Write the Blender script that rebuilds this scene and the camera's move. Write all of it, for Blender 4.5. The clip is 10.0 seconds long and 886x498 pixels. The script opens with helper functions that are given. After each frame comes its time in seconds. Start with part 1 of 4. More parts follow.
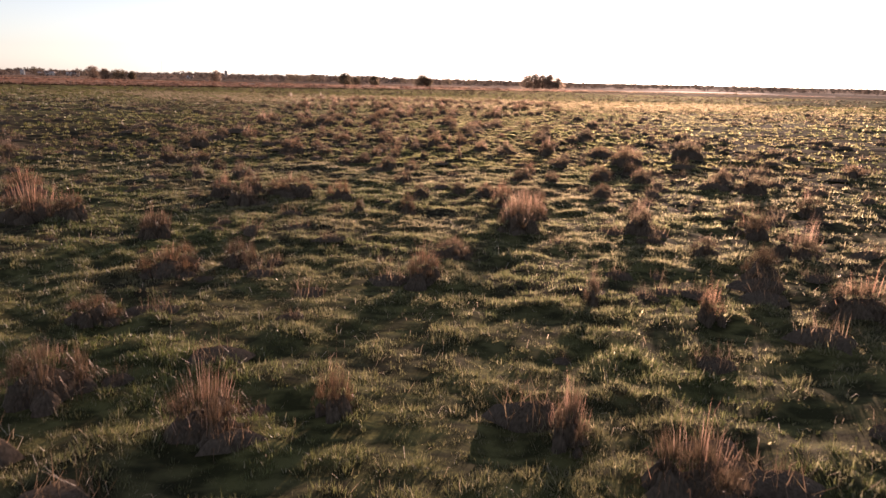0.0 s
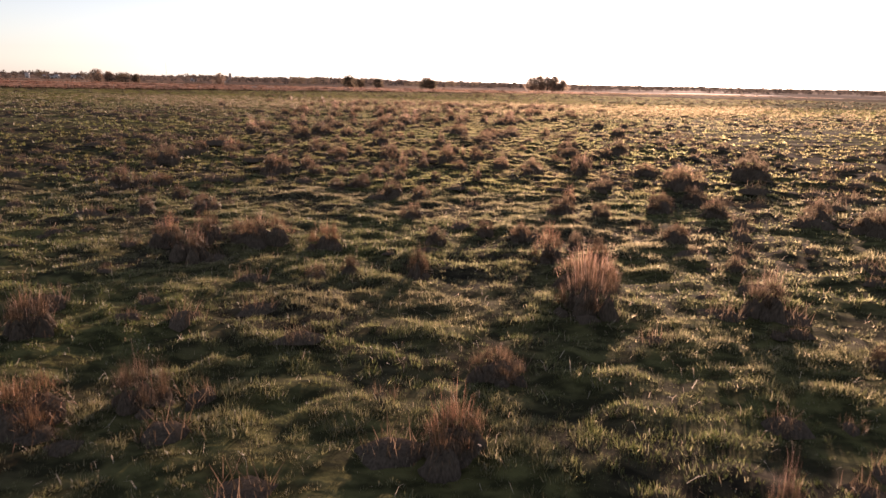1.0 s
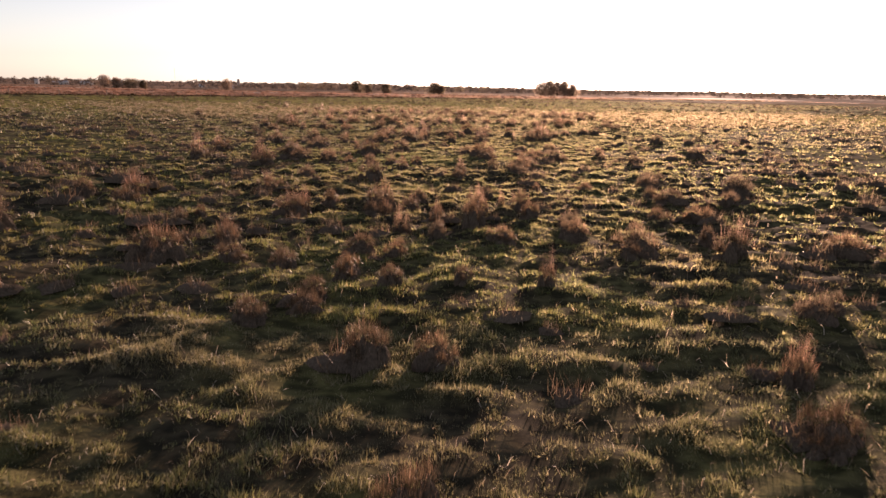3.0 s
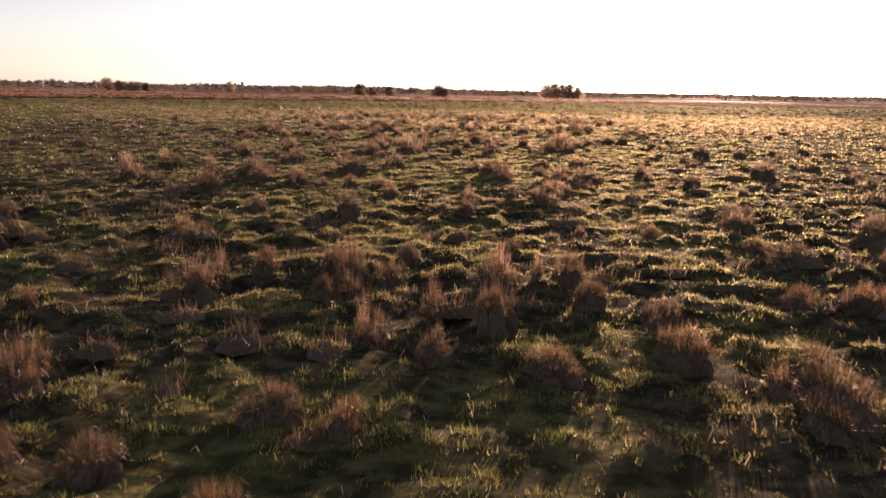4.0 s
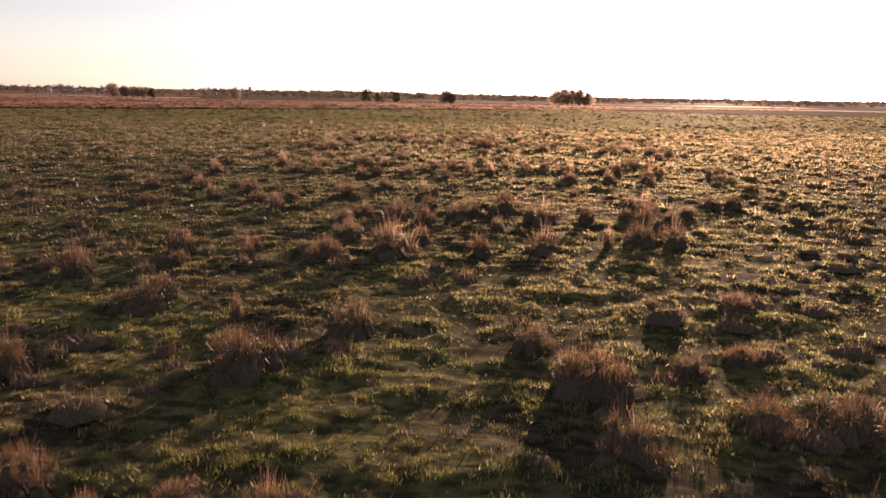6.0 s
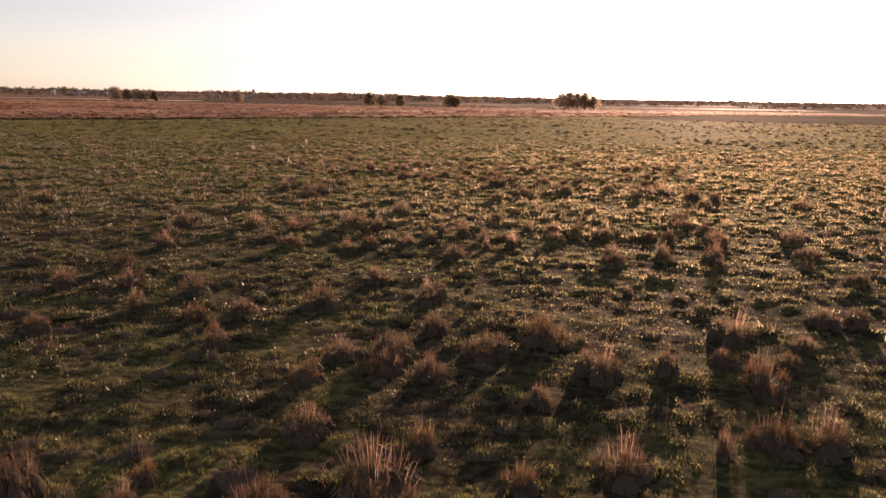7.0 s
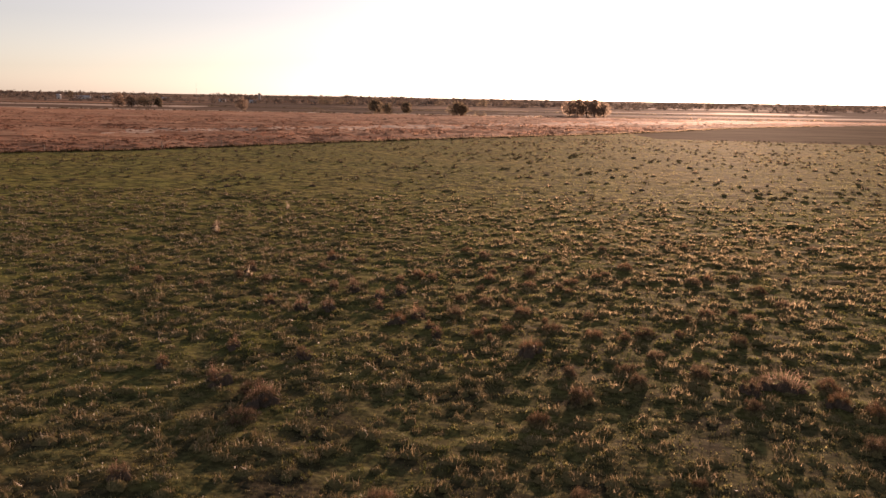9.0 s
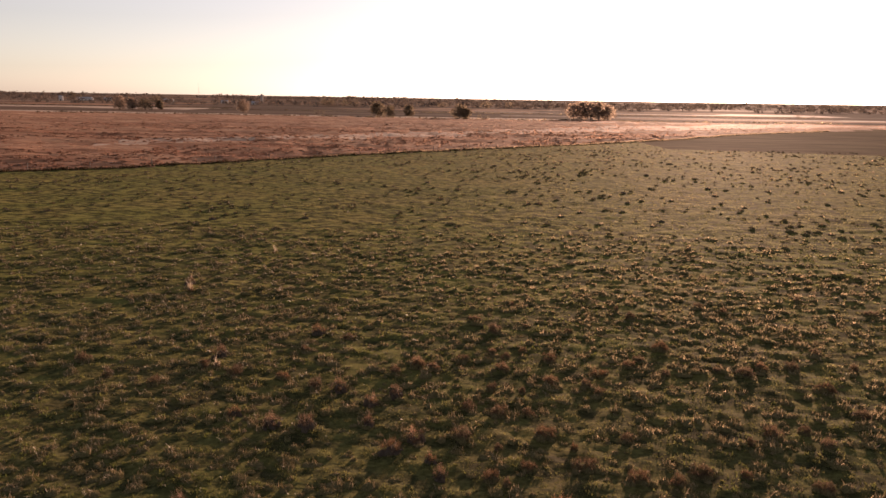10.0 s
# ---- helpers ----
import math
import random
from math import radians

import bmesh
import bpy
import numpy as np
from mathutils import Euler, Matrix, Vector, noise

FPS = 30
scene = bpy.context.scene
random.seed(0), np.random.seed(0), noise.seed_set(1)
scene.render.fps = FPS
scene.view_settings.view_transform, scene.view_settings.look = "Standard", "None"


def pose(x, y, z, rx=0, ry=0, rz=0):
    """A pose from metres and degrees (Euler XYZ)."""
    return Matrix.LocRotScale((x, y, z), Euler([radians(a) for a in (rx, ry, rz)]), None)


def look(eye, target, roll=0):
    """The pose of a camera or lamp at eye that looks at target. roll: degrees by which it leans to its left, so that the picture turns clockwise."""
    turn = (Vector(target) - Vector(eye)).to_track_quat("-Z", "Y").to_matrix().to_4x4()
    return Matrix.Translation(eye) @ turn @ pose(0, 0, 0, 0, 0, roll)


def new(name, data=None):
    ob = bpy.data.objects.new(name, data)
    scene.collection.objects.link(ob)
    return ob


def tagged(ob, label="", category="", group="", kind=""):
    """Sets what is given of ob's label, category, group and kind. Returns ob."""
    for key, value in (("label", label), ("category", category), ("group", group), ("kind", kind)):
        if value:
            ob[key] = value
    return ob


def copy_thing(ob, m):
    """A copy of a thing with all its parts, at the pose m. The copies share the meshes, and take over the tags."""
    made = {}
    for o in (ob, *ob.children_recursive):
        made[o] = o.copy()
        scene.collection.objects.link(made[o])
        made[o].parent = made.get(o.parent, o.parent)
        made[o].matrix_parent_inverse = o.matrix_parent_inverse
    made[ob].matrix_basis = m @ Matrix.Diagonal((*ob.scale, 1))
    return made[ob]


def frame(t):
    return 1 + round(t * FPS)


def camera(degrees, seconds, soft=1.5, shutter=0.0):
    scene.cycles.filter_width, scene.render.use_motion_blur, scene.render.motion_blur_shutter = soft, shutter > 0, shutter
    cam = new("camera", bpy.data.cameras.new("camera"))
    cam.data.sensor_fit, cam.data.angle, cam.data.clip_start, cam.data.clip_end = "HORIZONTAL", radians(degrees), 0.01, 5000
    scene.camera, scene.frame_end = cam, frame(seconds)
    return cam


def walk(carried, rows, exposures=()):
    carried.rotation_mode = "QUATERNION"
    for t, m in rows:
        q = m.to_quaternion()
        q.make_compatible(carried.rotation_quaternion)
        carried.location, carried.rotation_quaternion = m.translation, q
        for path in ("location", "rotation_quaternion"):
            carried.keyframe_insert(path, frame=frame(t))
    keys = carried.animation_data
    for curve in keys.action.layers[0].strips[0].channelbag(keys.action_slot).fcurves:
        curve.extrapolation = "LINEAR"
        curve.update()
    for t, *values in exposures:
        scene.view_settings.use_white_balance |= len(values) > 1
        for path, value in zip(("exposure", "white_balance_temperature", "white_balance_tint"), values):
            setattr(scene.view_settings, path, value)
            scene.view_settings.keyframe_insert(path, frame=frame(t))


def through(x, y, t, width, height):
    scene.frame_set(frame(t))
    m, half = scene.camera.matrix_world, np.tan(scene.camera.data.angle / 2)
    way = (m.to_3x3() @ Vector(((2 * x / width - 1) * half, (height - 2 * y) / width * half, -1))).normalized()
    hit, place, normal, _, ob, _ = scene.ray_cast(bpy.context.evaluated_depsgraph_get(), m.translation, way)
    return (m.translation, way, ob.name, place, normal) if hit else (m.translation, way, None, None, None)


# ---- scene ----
# Camera: a small drone that skims a pasture towards the low sun and then climbs.
cam = camera(66.0, 10.0, soft=1.5, shutter=0.1)


def view(x, y, z, yaw, pitch, roll):
    """Camera pose from an eye and degrees of yaw (to the left of +y), pitch and roll."""
    a, b = radians(yaw), radians(pitch)
    ahead = Vector((-math.sin(a) * math.cos(b), math.cos(a) * math.cos(b), math.sin(b)))
    return look((x, y, z), Vector((x, y, z)) + 4 * ahead, roll)


# seconds, eye, yaw, pitch, roll
PATH = [
    (0, 0.457, 5.485, 2.162, -0.637, -13.938, 1.354),
    (0.5, 0.330, 7.153, 2.181, -0.463, -13.861, 1.290),
    (1, 0.218, 8.926, 2.217, -0.288, -13.774, 1.236),
    (1.5, 0.118, 10.760, 2.232, -0.113, -13.678, 1.192),
    (2, 0.016, 12.773, 2.248, 0.062, -13.577, 1.157),
    (2.5, -0.056, 14.813, 2.231, 0.236, -13.473, 1.129),
    (3, -0.085, 16.960, 2.180, 0.409, -13.366, 1.108),
    (3.5, -0.089, 19.271, 2.129, 0.580, -13.261, 1.092),
    (4, -0.109, 21.713, 2.137, 0.750, -13.158, 1.080),
    (4.5, -0.166, 24.278, 2.209, 0.918, -13.058, 1.072),
    (5, -0.250, 26.980, 2.314, 1.083, -12.964, 1.066),
    (5.5, -0.324, 29.793, 2.559, 1.246, -12.877, 1.061),
    (6, -0.425, 32.604, 2.953, 1.405, -12.797, 1.057),
    (6.5, -0.576, 35.394, 3.542, 1.561, -12.727, 1.051),
    (7, -0.765, 38.310, 4.377, 1.712, -12.667, 1.043),
    (7.5, -0.950, 41.351, 5.382, 1.860, -12.617, 1.032),
    (8, -1.103, 44.417, 6.450, 2.002, -12.579, 1.017),
    (8.5, -1.254, 47.444, 7.561, 2.140, -12.553, 0.997),
    (9, -1.364, 50.488, 8.738, 2.271, -12.539, 0.970),
    (9.5, -1.531, 53.523, 9.918, 2.397, -12.538, 0.936),
    (10, -1.708, 56.624, 11.054, 2.516, -12.550, 0.893),
]
walk(cam, [(t, view(*row)) for t, *row in PATH], [(0.0, 1.58, 6400, 23), (2.5, 1.6, 6800, 26), (5.5, 1.6, 7100, 28), (7.5, 1.42, 7250, 28), (10.0, 1.34, 7400, 28)])

# ---- world and sun ----
SUN_AZIMUTH, SUN_HEIGHT = 19.5, 7.0  # degrees right of +y, above the horizon
world = bpy.data.worlds.new("world")
scene.world = world
world.use_nodes = True
wn = world.node_tree.nodes
sky = wn.new("ShaderNodeTexSky")
sky.sky_type, sky.sun_disc = "NISHITA", False
sky.sun_elevation, sky.sun_rotation = radians(SUN_HEIGHT), radians(SUN_AZIMUTH)
sky.air_density, sky.dust_density, sky.ozone_density, sky.altitude = 1.0, 1.0, 2.2, 900.0
wn["Background"].inputs["Strength"].default_value = 0.075
haze = wn.new("ShaderNodeHueSaturation")
haze.inputs["Saturation"].default_value = 0.45
world.node_tree.links.new(sky.outputs["Color"], haze.inputs["Color"])
world.node_tree.links.new(haze.outputs["Color"], wn["Background"].inputs["Color"])
sun = new("sun", bpy.data.lights.new("sun", "SUN"))
sun.data.energy, sun.data.angle, sun.data.color = 5.0, radians(0.5), (1.0, 0.69, 0.5)
sun.matrix_world = look((300 * math.sin(radians(SUN_AZIMUTH)), 300 * math.cos(radians(SUN_AZIMUTH)), 300 * math.tan(radians(SUN_HEIGHT))), (0, 0, 0))


# ---- materials ----
def shader(name):
    m = bpy.data.materials.new(name)
    m.use_nodes = True
    nodes, links = m.node_tree.nodes, m.node_tree.links
    nodes.clear()
    out = nodes.new("ShaderNodeOutputMaterial")
    return m, nodes, links, out


def ramp(nodes, links, fac, stops):
    r = nodes.new("ShaderNodeValToRGB")
    e = r.color_ramp.elements
    while len(e) < len(stops):
        e.new(0.5)
    for k, (p, c) in zip(e, stops):
        k.position, k.color = p, (*c, 1)
    links.new(fac, r.inputs["Fac"])
    return r.outputs["Color"]


def noise_of(nodes, links, scale, detail=3.0, stretch=(1, 1, 1)):
    g = nodes.new("ShaderNodeNewGeometry")
    v = nodes.new("ShaderNodeVectorMath")
    v.operation = "MULTIPLY"
    v.inputs[1].default_value = stretch
    links.new(g.outputs["Position"], v.inputs[0])
    n = nodes.new("ShaderNodeTexNoise")
    n.inputs["Scale"].default_value, n.inputs["Detail"].default_value = scale, detail
    links.new(v.outputs["Vector"], n.inputs["Vector"])
    return n.outputs["Fac"]


def mixed(nodes, links, fac, a, b, mode="MIX"):
    m = nodes.new("ShaderNodeMix")
    m.data_type, m.blend_type = "RGBA", mode
    if isinstance(fac, float):
        m.inputs["Factor"].default_value = fac
    else:
        links.new(fac, m.inputs["Factor"])
    for k, v in ((6, a), (7, b)):
        if isinstance(v, tuple):
            m.inputs[k].default_value = (*v, 1)
        else:
            links.new(v, m.inputs[k])
    return m.outputs[2]


def leafy(name, stops, through=0.5, patch=None, patch_scale=0.25, by_object=False, glow=(1.15, 1.1, 1.05), sheen=0.4, forward=0.17):
    """Thin leaves and stalks: part of the light is reflected, part diffused through, and part passes nearly straight on; colour varies leaf by leaf and in patches."""
    m, nodes, links, out = shader(name)
    g = nodes.new("ShaderNodeNewGeometry")
    col = ramp(nodes, links, g.outputs["Random Per Island"], stops)
    if patch:
        n = noise_of(nodes, links, patch_scale, 4.0)
        f = ramp(nodes, links, n, [(0.42, (0, 0, 0)), (0.62, (1, 1, 1))])
        col = mixed(nodes, links, f, col, mixed(nodes, links, 0.65, col, patch))
    if by_object:
        o = nodes.new("ShaderNodeObjectInfo")
        tint = ramp(nodes, links, o.outputs["Random"], [(0.0, (0.75, 0.72, 0.68)), (0.5, (1, 1, 1)), (1.0, (1.2, 1.0, 0.85))])
        col = mixed(nodes, links, 1.0, col, tint, "MULTIPLY")
    d, t, mix = nodes.new("ShaderNodeBsdfPrincipled"), nodes.new("ShaderNodeBsdfTranslucent"), nodes.new("ShaderNodeMixShader")
    d.inputs["Roughness"].default_value = 0.5
    d.inputs["Specular IOR Level"].default_value = sheen
    links.new(col, d.inputs["Base Color"])
    links.new(mixed(nodes, links, 1.0, col, glow, "MULTIPLY"), t.inputs["Color"])
    mix.inputs["Fac"].default_value = through
    links.new(d.outputs[0], mix.inputs[1])
    links.new(t.outputs[0], mix.inputs[2])
    r, both = nodes.new("ShaderNodeBsdfRefraction"), nodes.new("ShaderNodeMixShader")
    r.inputs["IOR"].default_value, r.inputs["Roughness"].default_value = 1.7, 0.8
    links.new(mixed(nodes, links, 0.32, mixed(nodes, links, 1.0, col, (2.2, 2.2, 2.2), "MULTIPLY"), (0.66, 0.59, 0.44)), r.inputs["Color"])
    both.inputs["Fac"].default_value = forward
    links.new(mix.outputs[0], both.inputs[1])
    links.new(r.outputs[0], both.inputs[2])
    links.new(both.outputs[0], out.inputs["Surface"])
    return m


def earthy(name, fine, coarse, fine_scale, coarse_scale, stretch=(1, 1, 1), rough=0.9, bump=0.3, spec=0.2, gloss=0.0, depth=0.03):
    """Ground, bark, wood and plaster: colour at two scales and a fine relief."""
    m, nodes, links, out = shader(name)
    n1 = noise_of(nodes, links, fine_scale, 9.0, stretch)
    n2 = noise_of(nodes, links, coarse_scale, 3.0, stretch)
    col = mixed(nodes, links, ramp(nodes, links, n2, [(0.38, (0, 0, 0)), (0.62, (1, 1, 1))]),
                ramp(nodes, links, n1, [(0.3, fine[0]), (0.7, fine[1])]), ramp(nodes, links, n1, [(0.3, coarse[0]), (0.7, coarse[1])]))
    p = nodes.new("ShaderNodeBsdfPrincipled" if spec else "ShaderNodeBsdfDiffuse")
    p.inputs["Roughness"].default_value = rough
    if spec:
        p.inputs["Specular IOR Level"].default_value = spec
    links.new(col, p.inputs[0])
    if bump:
        b = nodes.new("ShaderNodeBump")
        b.inputs["Strength"].default_value = bump
        b.inputs["Distance"].default_value = depth
        links.new(n1, b.inputs["Height"])
        links.new(b.outputs[0], p.inputs["Normal"])
    done = p.outputs[0]
    if gloss:
        g, mix = nodes.new("ShaderNodeBsdfPrincipled"), nodes.new("ShaderNodeMixShader")
        g.inputs["Roughness"].default_value = 0.9
        g.inputs["Specular Tint"].default_value = (1.0, 0.82, 0.6, 1.0)
        links.new(col, g.inputs["Base Color"])
        mix.inputs["Fac"].default_value = gloss
        links.new(done, mix.inputs[1])
        links.new(g.outputs[0], mix.inputs[2])
        done = mix.outputs[0]
    links.new(done, out.inputs["Surface"])
    return m


def along(nodes, links, y):
    """How far along the pasture, from 0 at y = 10 to 1 at y = 70."""
    m = nodes.new("ShaderNodeMapRange")
    m.inputs["From Min"].default_value, m.inputs["From Max"].default_value = 10.0, 70.0
    links.new(y, m.inputs["Value"])
    return m.outputs[0]


def pasture():
    """Green turf with patches of dark earth, thickened in belts that paint in shade between the tussocks, passing in an
    uneven belt into close-cropped green turf.
    """
    m, nodes, links, out = shader("pasture")
    near_fine, near_coarse = noise_of(nodes, links, 7.0, 9.0, (0.6, 1, 1)), noise_of(nodes, links, 0.3, 3.0)
    far_fine, far_coarse = noise_of(nodes, links, 1.3, 12.0, (0.6, 1, 1)), noise_of(nodes, links, 0.1, 4.0)
    a = mixed(nodes, links, near_coarse, ramp(nodes, links, near_fine, [(0.42, (0.03, 0.034, 0.012)), (0.62, (0.1, 0.104, 0.036))]),
              ramp(nodes, links, near_fine, [(0.42, (0.03, 0.03, 0.014)), (0.62, (0.105, 0.098, 0.042))]))
    b = mixed(nodes, links, ramp(nodes, links, far_coarse, [(0.4, (0, 0, 0)), (0.62, (1, 1, 1))]),
              ramp(nodes, links, far_fine, [(0.42, (0.032, 0.038, 0.01)), (0.6, (0.152, 0.152, 0.04))]),
              ramp(nodes, links, far_fine, [(0.42, (0.038, 0.038, 0.012)), (0.6, (0.19, 0.168, 0.05))]))
    g, xyz, sway, belt = nodes.new("ShaderNodeNewGeometry"), nodes.new("ShaderNodeSeparateXYZ"), nodes.new("ShaderNodeMath"), nodes.new("ShaderNodeMapRange")
    links.new(g.outputs["Position"], xyz.inputs[0])
    sway.operation = "MULTIPLY_ADD"
    sway.inputs[1].default_value = 45.0
    links.new(noise_of(nodes, links, 0.16, 5.0), sway.inputs[0])
    links.new(xyz.outputs["Y"], sway.inputs[2])
    belt.inputs["From Min"].default_value, belt.inputs["From Max"].default_value = 80.0, 134.0
    links.new(sway.outputs[0], belt.inputs["Value"])
    # Dark patches at random, raised along y where tussock shade is painted in.
    soil_shade_mask = nodes.new("ShaderNodeMath")
    soil_shade_mask.operation = "ADD"
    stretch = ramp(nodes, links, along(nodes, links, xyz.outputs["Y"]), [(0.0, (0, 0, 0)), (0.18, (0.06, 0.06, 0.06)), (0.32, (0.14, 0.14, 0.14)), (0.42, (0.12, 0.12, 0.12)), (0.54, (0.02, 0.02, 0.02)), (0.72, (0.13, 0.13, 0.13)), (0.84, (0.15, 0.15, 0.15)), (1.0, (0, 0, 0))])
    links.new(stretch, soil_shade_mask.inputs[0])
    links.new(noise_of(nodes, links, 0.45, 4.0), soil_shade_mask.inputs[1])
    soil_shade = ramp(nodes, links, near_fine, [(0.42, (0.016, 0.015, 0.01)), (0.62, (0.058, 0.05, 0.03))])
    a = mixed(nodes, links, ramp(nodes, links, soil_shade_mask.outputs[0], [(0.48, (0, 0, 0)), (0.66, (1, 1, 1))]), a, soil_shade)
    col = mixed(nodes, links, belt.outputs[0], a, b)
    height = mixed(nodes, links, belt.outputs[0], near_fine, far_fine)
    p, gl, mix, bump = nodes.new("ShaderNodeBsdfDiffuse"), nodes.new("ShaderNodeBsdfPrincipled"), nodes.new("ShaderNodeMixShader"), nodes.new("ShaderNodeBump")
    bump.inputs["Strength"].default_value, bump.inputs["Distance"].default_value = 0.7, 0.12
    links.new(height, bump.inputs["Height"])
    links.new(bump.outputs[0], p.inputs["Normal"])
    gl.inputs["Roughness"].default_value = 0.9
    gl.inputs["Specular Tint"].default_value = (1.0, 0.8, 0.6, 1.0)
    links.new(col, p.inputs["Color"])
    links.new(col, gl.inputs["Base Color"])
    mix.inputs["Fac"].default_value = 0.2
    links.new(p.outputs[0], mix.inputs[1])
    links.new(gl.outputs[0], mix.inputs[2])
    links.new(mix.outputs[0], out.inputs["Surface"])
    return m


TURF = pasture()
DRY_FIELD = earthy("dry_field", ((0.08, 0.03, 0.016), (0.4, 0.17, 0.09)), ((0.22, 0.1, 0.056), (0.6, 0.33, 0.19)), 0.7, 0.09, (0.14, 1, 1), rough=1.0, bump=0.6, spec=0, gloss=0.32)
PALE_FIELD = earthy("pale_stubble", ((0.16, 0.095, 0.065), (0.44, 0.31, 0.22)), ((0.24, 0.15, 0.1), (0.52, 0.39, 0.29)), 0.5, 0.08, (0.3, 1, 1), rough=1.0, bump=0.6, spec=0, gloss=0.6)
FAR_FIELD = earthy("far_fields", ((0.09, 0.055, 0.038), (0.16, 0.1, 0.068)), ((0.13, 0.08, 0.055), (0.25, 0.16, 0.11)), 0.02, 0.012, (0.22, 1, 1), rough=1.0, bump=0.0, spec=0, gloss=0.15)
PLOUGHED = earthy("ploughed_soil", ((0.12, 0.07, 0.034), (0.26, 0.16, 0.08)), ((0.16, 0.1, 0.05), (0.33, 0.21, 0.11)), 0.25, 0.04, (0.25, 1, 1), rough=1.0, bump=0.5, spec=0, gloss=0.1)
GREENS = [(0.0, (0.05, 0.066, 0.019)), (0.4, (0.092, 0.112, 0.032)), (0.72, (0.13, 0.14, 0.045)), (0.86, (0.18, 0.16, 0.066)), (1.0, (0.27, 0.222, 0.125))]
GRASS = leafy("grass", [(p, tuple(1.35 * v for v in c)) for p, c in GREENS], 0.34, patch=(0.18, 0.15, 0.072), patch_scale=0.22, glow=(1.15, 1.12, 0.85), forward=0.14)
OPEN_TURF = leafy("open_turf", GREENS, 0.26, patch=(0.18, 0.15, 0.072), patch_scale=0.15, glow=(1.15, 1.12, 0.85), forward=0.14)
LUSH = [(0.0, (0.056, 0.07, 0.025)), (0.4, (0.105, 0.125, 0.044)), (0.74, (0.155, 0.163, 0.06)), (0.86, (0.24, 0.215, 0.12)), (1.0, (0.42, 0.365, 0.26))]
NEAR_GRASS = leafy("near_grass", LUSH, 0.36, patch=(0.22, 0.18, 0.12), patch_scale=0.3, glow=(1.1, 1.15, 0.95), forward=0.14)
FAR_GRASS = leafy("far_grass", [(0.0, (0.062, 0.08, 0.022)), (0.7, (0.105, 0.122, 0.034)), (1.0, (0.16, 0.15, 0.058))], 0.4, patch=(0.16, 0.14, 0.06), patch_scale=0.06, forward=0.05, sheen=0.15)
OPEN_GRASS = leafy("open_grass", [(0.0, (0.075, 0.09, 0.026)), (0.7, (0.112, 0.122, 0.036)), (1.0, (0.15, 0.14, 0.054))], 0.3, patch=(0.2, 0.172, 0.066), patch_scale=0.04, forward=0.07, sheen=0.0)
TUSSOCK_LEAF = leafy("tussock_leaves", [(0.0, (0.045, 0.036, 0.02)), (0.4, (0.09, 0.066, 0.042)), (1.0, (0.22, 0.155, 0.108))], 0.35, by_object=True, forward=0.06, sheen=0.12)
# Darker copy of the tussock leaf: shade on the tussock sides as colour.
SHADED_LEAF = leafy("shaded_tussock_leaves", [(0.0, (0.045, 0.038, 0.025)), (0.5, (0.08, 0.064, 0.044)), (1.0, (0.16, 0.116, 0.086))], 0.12, by_object=True, forward=0.008, sheen=0.05)
# Pale straw leaves for hump tops; the sunlit rim is partly in their colour.
LIT_RIM = leafy("lit_rim_tips", [(0.0, (0.12, 0.096, 0.045)), (0.6, (0.21, 0.165, 0.09)), (1.0, (0.36, 0.28, 0.185))], 0.26, forward=0.15)
STALK = leafy("dry_stalks", [(0.0, (0.22, 0.125, 0.09)), (0.6, (0.35, 0.22, 0.165)), (1.0, (0.5, 0.38, 0.3))], 0.42, by_object=True, forward=0.1)
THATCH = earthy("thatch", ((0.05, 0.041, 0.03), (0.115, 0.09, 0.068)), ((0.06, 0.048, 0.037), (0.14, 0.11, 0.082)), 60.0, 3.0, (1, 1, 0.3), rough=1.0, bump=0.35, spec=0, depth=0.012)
TUFT_CORE = earthy("tuft_cores", ((0.06, 0.055, 0.024), (0.16, 0.14, 0.062)), ((0.075, 0.065, 0.03), (0.19, 0.155, 0.078)), 20.0, 1.0, rough=1.0, bump=0.8, spec=0)
DRY_GRASS = leafy("dry_grass", [(0.0, (0.2, 0.098, 0.068)), (0.5, (0.3, 0.155, 0.105)), (1.0, (0.42, 0.24, 0.17))], 0.2, patch=(0.42, 0.27, 0.19), patch_scale=0.02, sheen=0.0, forward=0.08)
RED_THATCH = earthy("red_thatch", ((0.09, 0.043, 0.028), (0.22, 0.11, 0.07)), ((0.12, 0.06, 0.038), (0.28, 0.15, 0.095)), 5.0, 0.5, rough=1.0, bump=0.4, spec=0)
WEEDS = leafy("weeds", [(0.0, (0.03, 0.022, 0.012)), (0.7, (0.08, 0.055, 0.03)), (1.0, (0.16, 0.1, 0.06))], 0.15, sheen=0.0)
STRAW = leafy("straw", [(0.0, (0.3, 0.23, 0.15)), (0.6, (0.5, 0.42, 0.31)), (1.0, (0.66, 0.6, 0.5))], 0.4)
LEAVES = leafy("tree_leaves", [(0.0, (0.08, 0.068, 0.045)), (0.6, (0.14, 0.115, 0.08)), (1.0, (0.22, 0.17, 0.125))], 0.35, sheen=0.0, forward=0.06)
WOODS = leafy("bare_woods", [(0.0, (0.09, 0.078, 0.068)), (1.0, (0.17, 0.14, 0.12))], 0.2, sheen=0.0, forward=0.01)
BARE = leafy("bare_twigs", [(0.0, (0.15, 0.115, 0.09)), (1.0, (0.34, 0.26, 0.2))], 0.35, sheen=0.0, forward=0.1)
BARK = earthy("bark", ((0.05, 0.038, 0.028), (0.12, 0.09, 0.065)), ((0.08, 0.06, 0.045), (0.16, 0.12, 0.09)), 6.0, 1.0, spec=0)
